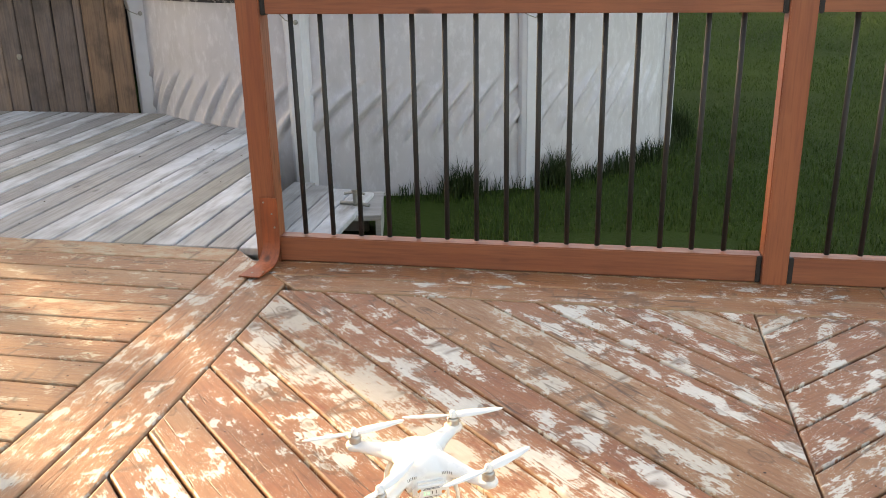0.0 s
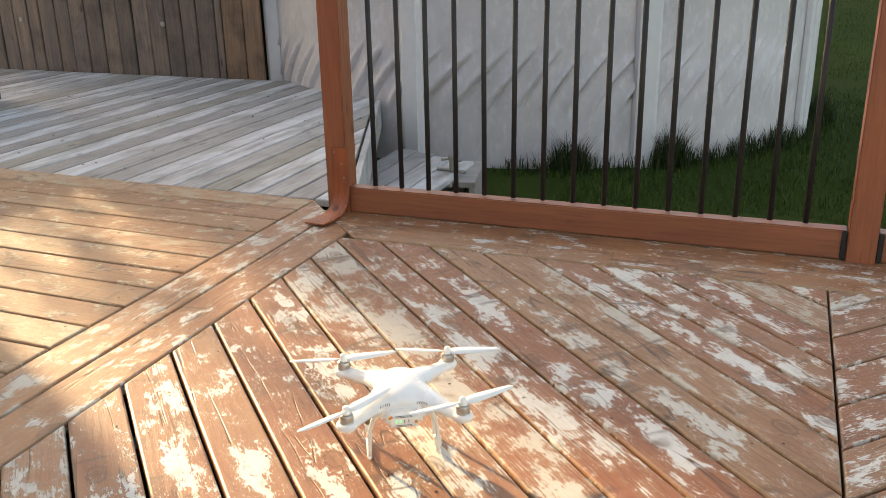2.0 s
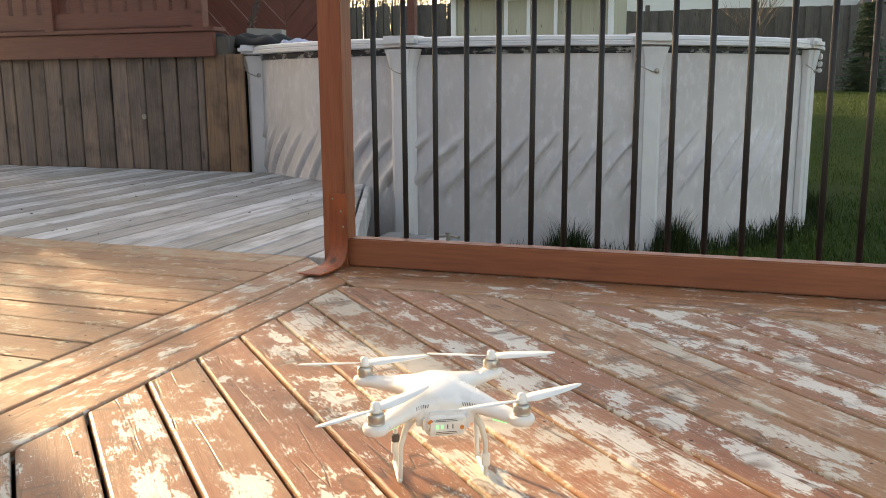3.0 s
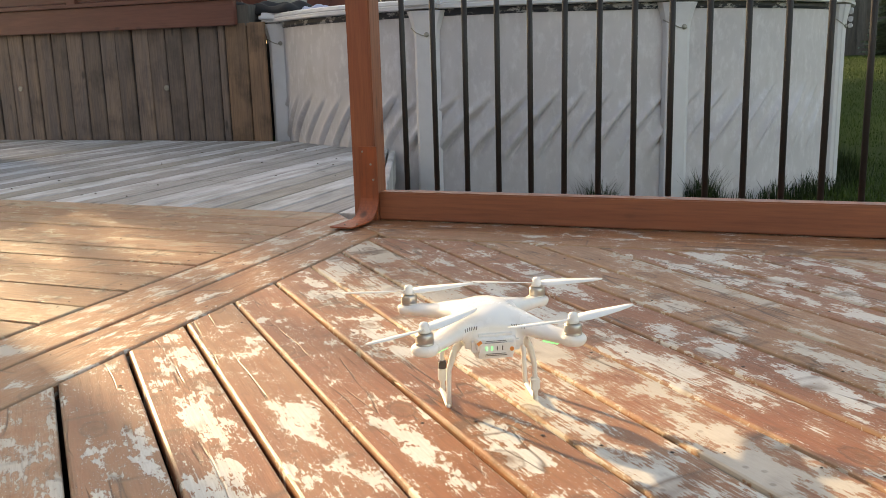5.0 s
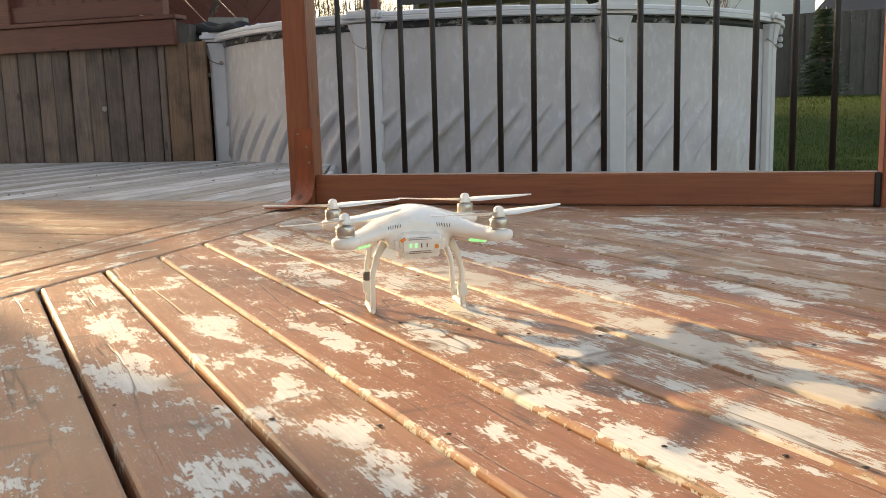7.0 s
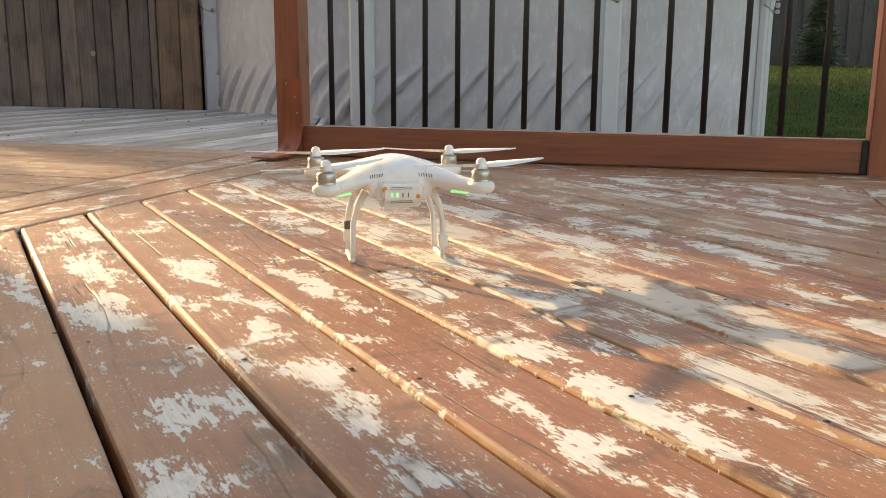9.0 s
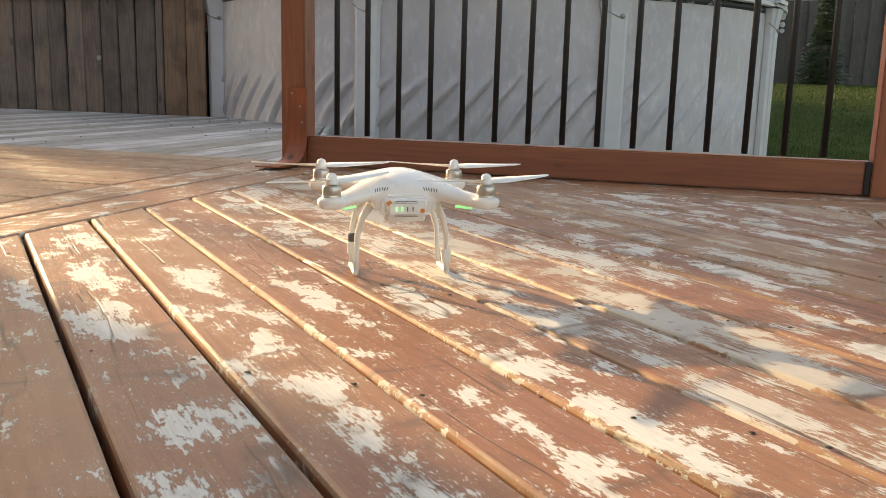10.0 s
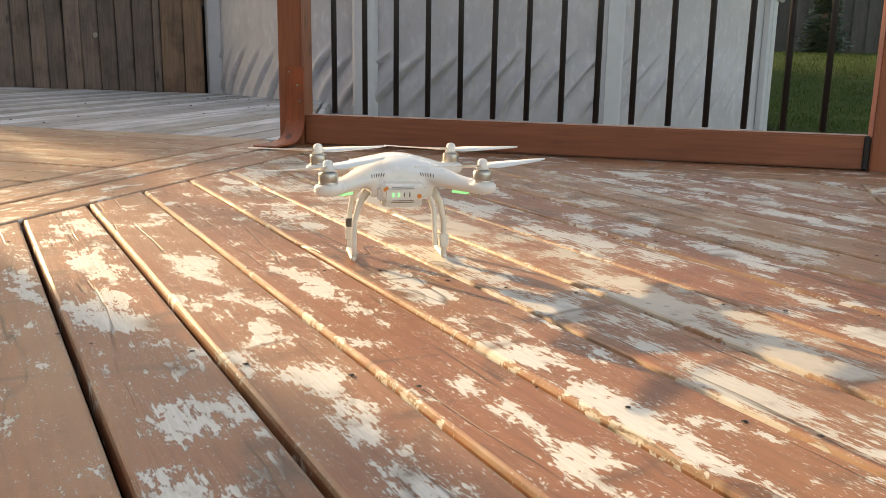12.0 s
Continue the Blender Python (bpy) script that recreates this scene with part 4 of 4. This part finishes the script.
def build_shed():
    shed = thing("garden_shed", "beige garden shed with white-trimmed double doors and dark roof", "shed", pose(-3.1, 15.0, 0.0))
    w, d, h = 2.72, 1.5, 2.13
    part("wall", box(w, d, h + 0.1, (0, d / 2, h / 2 - 0.05)), siding_beige, shed)
    for i in range(13):
        x = -w / 2 + 0.21 * (i + 0.5)
        if abs(x + 0.02) > 0.5:
            part("batten", box(0.014, 0.012, h, (0, 0, h / 2), 0.002), siding_beige, shed, at=pose(x, -0.004, 0))
    for x in (-w / 2 + 0.045, w / 2 - 0.045):
        part("corner_trim", box(0.09, 0.03, h, (0, 0, h / 2), 0.003), trim_white, shed, at=pose(x, -0.012, 0))
    for s in (-1, 1):
        door = part("door", box(0.43, 0.04, 1.85, (0, 0, 1.1), 0.004), siding_beige, shed, at=pose(0.02 + 0.225 * s, -0.03, 0))
        for x in (-0.19, 0.19):
            part("door_trim", box(0.06, 0.02, 1.85, (x, -0.029, 1.1), 0.003), trim_white, door)
        for z in (0.2, 1.27, 1.99):
            part("door_trim", box(0.318, 0.02, 0.06, (0, -0.029, z), 0.003), trim_white, door)
        for q in (-1, 1):
            part("door_brace", box(0.24, 0.018, 0.045, (0, 0, 0), 0.003), trim_white, door, at=pose(0.085 * q, -0.03, 1.16, 0, 45 * q, 0))
    roof = bmesh.new()
    prof = [(-0.3, h - 0.05), (-0.3, h + 0.06), (d / 2, h + 0.85), (d + 0.3, h + 0.06), (d + 0.3, h - 0.05), (d / 2, h + 0.74)]
    a = [roof.verts.new((-w / 2 - 0.15, y, z)) for y, z in prof]
    b = [roof.verts.new((w / 2 + 0.15, y, z)) for y, z in prof]
    for k in range(6):
        roof.faces.new((a[k], a[(k + 1) % 6], b[(k + 1) % 6], b[k]))
    for e in (a, b):
        roof.faces.new((e[0], e[1], e[2], e[5]))
        roof.faces.new((e[2], e[3], e[4], e[5]))
    part("roof", roof, roof_dark, shed)
    part("fascia", box(w + 0.3, 0.03, 0.13, (0, -0.317, h + 0.0), 0.003), roof_dark, shed)


build_shed()


def build_far_railing():
    rail = thing("far_railing", "red-brown post with thin black balusters behind the pool", "railing", pose(-4.28, 11.2, 0))
    part("post", box(0.1, 0.1, 2.75, (0, 0, 0.97), 0.004), red_wood, rail, at=pose(0.56, 0, 0))
    for z, nm in ((0.98, "bottom_rail"), (1.9, "top_rail")):
        part(nm, box(0.95, 0.04, 0.09, (0, 0, 0), 0.003), red_wood, rail, at=pose(0.03, 0, z))
    me = mesh_of("baluster", tube([(0, 0, 0), (0, 0, 0.85)], 0.009, 8), black_metal, True)
    for k in range(7):
        shared("baluster", me, rail, pose(0.42 - 0.125 * k, 0, 1.03))


build_far_railing()


def build_neighbour(x, y, w, name_label, h=4.2, turn=0):
    home = thing("neighbour_house", name_label, "house", pose(x, y, 0.0, 0, 0, turn), "houses round the garden")
    part("wall", box(w, 7, h, (0, 3.5, h / 2)), siding_white, home)
    for i in range(int(h / 0.27)):
        part("siding", box(w, 0.02, 0.26, (0, 0, 0), 0.003), siding_white, home, at=pose(0, -0.012, 0.2 + 0.27 * i, 4, 0, 0))
    roof = bmesh.new()
    pts = [(-w / 2 - 0.5, -0.6, h), (w / 2 + 0.5, -0.6, h), (w / 2 + 0.5, 7.6, h), (-w / 2 - 0.5, 7.6, h), (-w / 2 + 1.5, 3.5, h + 2.4), (w / 2 - 1.5, 3.5, h + 2.4)]
    v = [roof.verts.new(p) for p in pts]
    for f in ((0, 1, 5, 4), (1, 2, 5), (2, 3, 4, 5), (3, 0, 4), (3, 2, 1, 0)):
        roof.faces.new([v[k] for k in f])
    part("roof", roof, roof_dark, home)
    for k in (-1, 1):
        win = part("window", box(1.2, 0.06, 1.2, (0, 0, 0), 0.01), trim_white, home, at=pose(k * w / 4, -0.04, 2.4))
        part("pane", box(1.0, 0.02, 1.0, (0, -0.03, 0)), roof_dark, win)


build_neighbour(-0.6, 34.0, 8.6, "pale sided house behind the garden fence", 6.0)
build_neighbour(7.6, 31.0, 7.4, "pale sided house with a dark roof behind the fence", 2.9)
# unseen house, added and sized to shade the deck and part of the lawn
build_neighbour(-17.92, 17.93, 10.9, "unseen tall pale sided house added to shade the deck and lawn", 8.8, 61.8)


def limb(bm, p, d, length, r, depth, tips, spread=0.6, kids=3):
    """A forked, tapering branch; the ends of its twigs go into tips."""
    pts, rad, q, v = [p], [r], p.copy(), d.normalized()
    for i in range(4):
        v = (v + Vector((random.uniform(-1, 1), random.uniform(-1, 1), random.uniform(-0.4, 0.9))) * 0.16).normalized()
        q = q + v * length / 4
        pts.append(q.copy())
        rad.append(r * (1 - 0.15 * (i + 1)))
    tube(pts, rad, 6 if depth > 1 else 4, bm)
    if depth == 0:
        tips.extend(pts[2:])
        return
    for _ in range(kids if depth > 1 else kids + 1):
        w = (v + Vector((random.uniform(-1, 1), random.uniform(-1, 1), random.uniform(-0.3, 0.8))) * spread).normalized()
        k = random.choice((2, 3, 4))
        limb(bm, pts[k], w, length * random.uniform(0.55, 0.75), max(rad[k] * 0.62, 0.006), depth - 1, tips, spread, kids)


def leaf_cloud(tips, per, size, reach):
    verts, faces = [], []
    for t in tips:
        for _ in range(per):
            c = t + Vector((random.gauss(0, reach), random.gauss(0, reach), random.gauss(0, reach)))
            a = Vector((random.uniform(-1, 1), random.uniform(-1, 1), random.uniform(-1, 1))).normalized()
            b = a.orthogonal().normalized()
            s = size * random.uniform(0.6, 1.3)
            n = len(verts)
            verts += [tuple(c - a * s), tuple(c + b * s * 0.5), tuple(c + a * s), tuple(c - b * s * 0.5)]
            faces.append((n, n + 1, n + 2, n + 3))
    me = bpy.data.meshes.new("crown")
    me.from_pydata(verts, [], faces)
    return me


def build_tree(name, at, label, height, leaves, leaf_mat, depth=3, leaf_size=0.05, lean=(0, 0), kids=3):
    tree = thing(name, label, "tree", pose(*at))
    bm, tips = bmesh.new(), []
    limb(bm, Vector((0, 0, -0.1)), Vector((lean[0], lean[1], 1)), height * 0.45, height * 0.022, depth, tips, 0.8, kids)
    part("trunk", bm, bark, tree, smooth=True)
    if leaves:
        me = leaf_cloud(tips, leaves, leaf_size, 0.12)
        me.materials.append(leaf_mat)
        shared("crown", me, tree, pose(0, 0, 0))
    return tree


def build_spruce(at, height, label):
    tree = thing("spruce_tree", label, "tree", pose(*at))
    part("trunk", tube([(0, 0, -0.1), (0, 0, height * 0.5), (0, 0, height)], [0.09, 0.05, 0.008], 8), bark, tree, smooth=True)
    verts, faces = [], []
    for i in range(int(height * 210)):
        f = random.random() ** 1.3
        z = 0.1 + f * (height - 0.1)
        a = random.uniform(0, 6.283)
        reach = (1 - f) * height * 0.27 * random.uniform(0.45, 1.25) + 0.06
        d = Vector((math.cos(a), math.sin(a), 0))
        side = Vector((-d.y, d.x, 0))
        for s in range(9):
            u = reach * (0.25 + 0.75 * s / 8)
            c = d * u + Vector((0, 0, z - 0.3 * u + 0.3 * u * u))
            for sg in (-1, 1):
                n = len(verts)
                ln = 0.13 * (1.2 - 0.7 * s / 8) * random.uniform(0.7, 1.3)
                e = c + side * sg * ln + d * ln * 0.7 + Vector((0, 0, random.uniform(-0.04, 0.03)))
                verts += [tuple(c), tuple(c + d * 0.05 + Vector((0, 0, 0.02))), tuple(e)]
                faces.append((n, n + 1, n + 2))
    me = bpy.data.meshes.new("crown")
    me.from_pydata(verts, [], faces)
    me.materials.append(spruce_green)
    shared("crown", me, tree, pose(0, 0, 0))


build_spruce((2.55, 20.6, 0.36), 1.8, "small grey-green spruce in front of the fence")
build_tree("bare_tree", (0.42, 21.2, 0.4), "small leafless tree in front of the fence", 3.2, 0, None, 3, kids=5)
for x, y in ((-10.4, 19.4), (-9.4, 18.9), (-8.7, 20.0), (-8.0, 18.8), (-7.4, 19.8), (-6.8, 18.9), (-6.1, 19.6), (-5.3, 19.0)):
    build_tree("bare_tree", (x, y, 0.3), "leafless shrubby tree with many thin twigs behind the fence", 3.6, 0, None, 3, kids=6)
build_tree("bare_tree", (-7.0, 24.5, 0.4), "leafless shrubby tree behind the fence", 4.6, 0, None, 3)
build_tree("bare_tree", (-8.8, 25.0, 0.4), "leafless shrubby tree behind the fence", 5.0, 0, None, 3)
# unseen trees added towards the sun, whose leaves break up sunlight on the deck
build_tree("dapple_tree", (-13.0, 8.25, -0.43), "unseen young leafy tree added to dapple the sunlight", 5.0, 4, leaf_green, 3, 0.085)
build_tree("dapple_tree", (-9.0, 6.35, -0.43), "unseen small leafy tree added to dapple the sunlight", 3.3, 4, leaf_green, 3, 0.06)


# ---- drone ----
def build_drone():
    d = thing("drone", "white four-rotor camera drone standing on the deck", "drone", pose(-0.095, 1.785, 0.001, 0, 0, 28))
    arms = [(sx, sy) for sy in (-1, 1) for sx in (-1, 1)]
    zc = 0.141
    # shell: domed body flowing into four arms
    bm = bmesh.new()
    made = bmesh.ops.create_uvsphere(bm, u_segments=32, v_segments=20, radius=1.0)
    bmesh.ops.scale(bm, vec=(0.058, 0.078, 0.0275), verts=made["verts"])
    bmesh.ops.translate(bm, vec=(0, 0, zc + 0.001), verts=made["verts"])
    for sx, sy in arms:
        pts, rad = [], []
        for f, zz, r in ((0.0, 0.003, 0.045), (0.25, 0.001, 0.037), (0.5, -0.003, 0.027), (0.72, -0.009, 0.021), (0.9, -0.012, 0.0185), (1.0, -0.013, 0.017)):
            pts.append((sx * 0.1175 * f, sy * 0.1175 * f, zc + zz))
            rad.append(r)
        tube(pts, rad, 20, bm, flat=0.58)
        made = lathe([(0.006, -0.009), (0.018, -0.007), (0.0225, 0.0), (0.0215, 0.008), (0.012, 0.011)], 24, bm, (sx * 0.1175, sy * 0.1175, zc - 0.014))
    box(0.098, 0.064, 0.054, (0, -0.061, zc - 0.021), 0.016, bm)
    shell = part("shell", bm, white_shell, d, smooth=True)
    r = shell.modifiers.new("remesh", "REMESH")
    r.mode, r.voxel_size, r.use_smooth_shade = "VOXEL", 0.0028, True
    s = shell.modifiers.new("smooth", "SMOOTH")
    s.factor, s.iterations = 0.5, 10
    # cooling slots, let into the shell
    bpy.context.view_layer.update()
    solid = shell.evaluated_get(bpy.context.evaluated_depsgraph_get())
    for side in (-1, 1):
        for k in range(6):
            hit, place, normal, _ = solid.ray_cast(Vector((side * (0.029 + 0.0038 * k), -0.3, zc + 0.003 - 0.0004 * k)), Vector((0, 1, 0)))
            if hit:
                turn = normal.to_track_quat("Z", "Y").to_matrix().to_4x4()
                part("vent", box(0.0014, 0.0062, 0.0009, (0, 0, 0), 0.0003), grey_print, shell, at=Matrix.Translation(place) @ turn @ pose(0, 0, 0, 0, 0, 14 * side))
    # motors and propellers
    spin = (38, 20, 3, -9)
    prop = bmesh.new()
    for sg in (1, -1):
        secs = []
        for f, ch, tw, lift in ((0.06, 0.008, 20, 0.0), (0.2, 0.0125, 14, 0.0005), (0.4, 0.0125, 11, 0.0015), (0.7, 0.010, 7, 0.003), (0.92, 0.0065, 5, 0.0045), (1.0, 0.002, 4, 0.005)):
            u, c, t = 0.119 * f * sg, ch, radians(tw) * sg
            ring = [(u, c * math.cos(t) * 0.9, lift + c * math.sin(t) * 0.9 + 0.0006), (u, 0.0, lift + 0.0014), (u, -c * math.cos(t), lift - c * math.sin(t) + 0.0006),
                    (u, -c * math.cos(t), lift - c * math.sin(t) - 0.0004), (u, 0.0, lift - 0.0006), (u, c * math.cos(t) * 0.9, lift + c * math.sin(t) * 0.9 - 0.0004)]
            secs.append([prop.verts.new(p) for p in ring])
        for a, b in zip(secs, secs[1:]):
            for k in range(6):
                prop.faces.new((a[k], a[(k + 1) % 6], b[(k + 1) % 6], b[k]))
        prop.faces.new(secs[0])
        prop.faces.new(secs[-1])
    prop_me = mesh_of("blades", prop, prop_white, True)
    motor_me = mesh_of("motor", lathe([(0.0145, 0.0), (0.0145, 0.004), (0.0135, 0.005), (0.0142, 0.006), (0.0142, 0.017), (0.0128, 0.0195), (0.005, 0.020)], 28), motor_metal, True)
    hub_me = mesh_of("hub", lathe([(0.010, 0.0), (0.0095, 0.004), (0.0075, 0.007), (0.0078, 0.012), (0.0055, 0.0155), (0.001, 0.017)], 20), prop_white, True)
    for (sx, sy), turn in zip(arms, spin):
        m = shared("motor", motor_me, d, pose(sx * 0.1175, sy * 0.1175, zc - 0.006))
        p = shared("propeller", prop_me, d, pose(sx * 0.1175, sy * 0.1175, zc + 0.0205, 0, 0, turn))
        shared("hub", hub_me, p, pose(0, 0, -0.0055))
    # battery at the rear
    bat = part("battery", box(0.078, 0.06, 0.040, (0, 0, 0), 0.0115), white_shell, d, "white battery pack with printed label", at=pose(0, -0.067, zc - 0.026))
    y = -0.0307
    part("power_button", lathe([(0.0035, 0), (0.0035, 0.0012), (0.0022, 0.0016)], 16), orange_mark, bat, at=pose(0.0235, y + 0.0005, -0.002, 90))
    part("mark", box(0.008, 0.001, 0.005, (0, 0, 0)), orange_mark, bat, at=pose(-0.0285, y, 0.010, 0, -35, 0))
    for k in range(4):
        lit = k < 2
        part("charge_light", box(0.004 if lit else 0.0016, 0.001, 0.007, (0, 0, 0)), green_led if lit else grey_print, bat, at=pose(-0.017 + 0.0085 * k, y, 0.0005))
    for k, z in enumerate((0.0125, 0.0098, -0.0085, -0.0112)):
        part("printed_line", box(0.036 if k % 2 else 0.033, 0.0008, 0.0008, (0, 0, 0)), grey_print, bat, at=pose(-0.002, y, z))
    # belly plate
    part("belly", box(0.085, 0.115, 0.022, (0, 0.012, zc - 0.026), 0.009), white_shell, d)
    # lights under the arms
    for sx in (-1, 1):
        part("arm_light", box(0.03, 0.012, 0.004, (0, 0, 0), 0.0018), green_led, d, "green status light", at=pose(sx * 0.090, -0.090, zc - 0.0235, 0, 0, 45 * sx * -1))
    # landing gear
    for sx in (-1, 1):
        for sy, nm in ((-1, "rear_leg"), (1, "front_leg")):
            top, foot = Vector((sx * 0.052, sy * 0.048 - 0.005, zc - 0.024)), Vector((sx * 0.073, sy * 0.036 - 0.012, 0.005))
            k1 = Vector((sx * 0.064, sy * 0.047 - 0.006, zc - 0.045))
            k2 = Vector((sx * 0.072, sy * 0.041 - 0.008, zc - 0.075))
            leg = part(nm, tube([top, k1, k2, foot.lerp(k2, 0.4), foot], [0.0075, 0.0056, 0.0045, 0.0042, 0.0045], 10), cream_plastic, d, smooth=True)
            if sy < 0 and sx > 0 or sy > 0 and sx < 0:
                part("clamp", box(0.015, 0.012, 0.022, (0, 0, 0), 0.002), cream_plastic, leg, at=pose(*(foot.lerp(k2, 0.45))))
            if sy > 0 and sx < 0:
                part("strap", box(0.013, 0.014, 0.016, (0, 0, 0), 0.002), grey_print, leg, at=pose(*(foot.lerp(k2, 0.72))))
        part("skid", tube([(sx * 0.074, -0.054, 0.0062), (sx * 0.0745, -0.046, 0.0055), (sx * 0.0745, 0.024, 0.0055), (sx * 0.074, 0.032, 0.0062)], [0.0035, 0.0045, 0.0045, 0.0035], 10), cream_plastic, d, smooth=True)
    # camera under the nose
    cam_body = part("gimbal_camera", box(0.034, 0.03, 0.028, (0, 0, 0), 0.008), white_shell, d, at=pose(0, 0.055, zc - 0.056))
    part("camera_lens", lathe([(0.010, 0), (0.010, 0.010), (0.007, 0.011)], 20), grey_print, cam_body, at=pose(0, 0.014, 0, -90))
    part("gimbal_arm", box(0.012, 0.012, 0.03, (0, 0, 0), 0.003), cream_plastic, cam_body, at=pose(0, -0.006, 0.024))
    return d


build_drone()
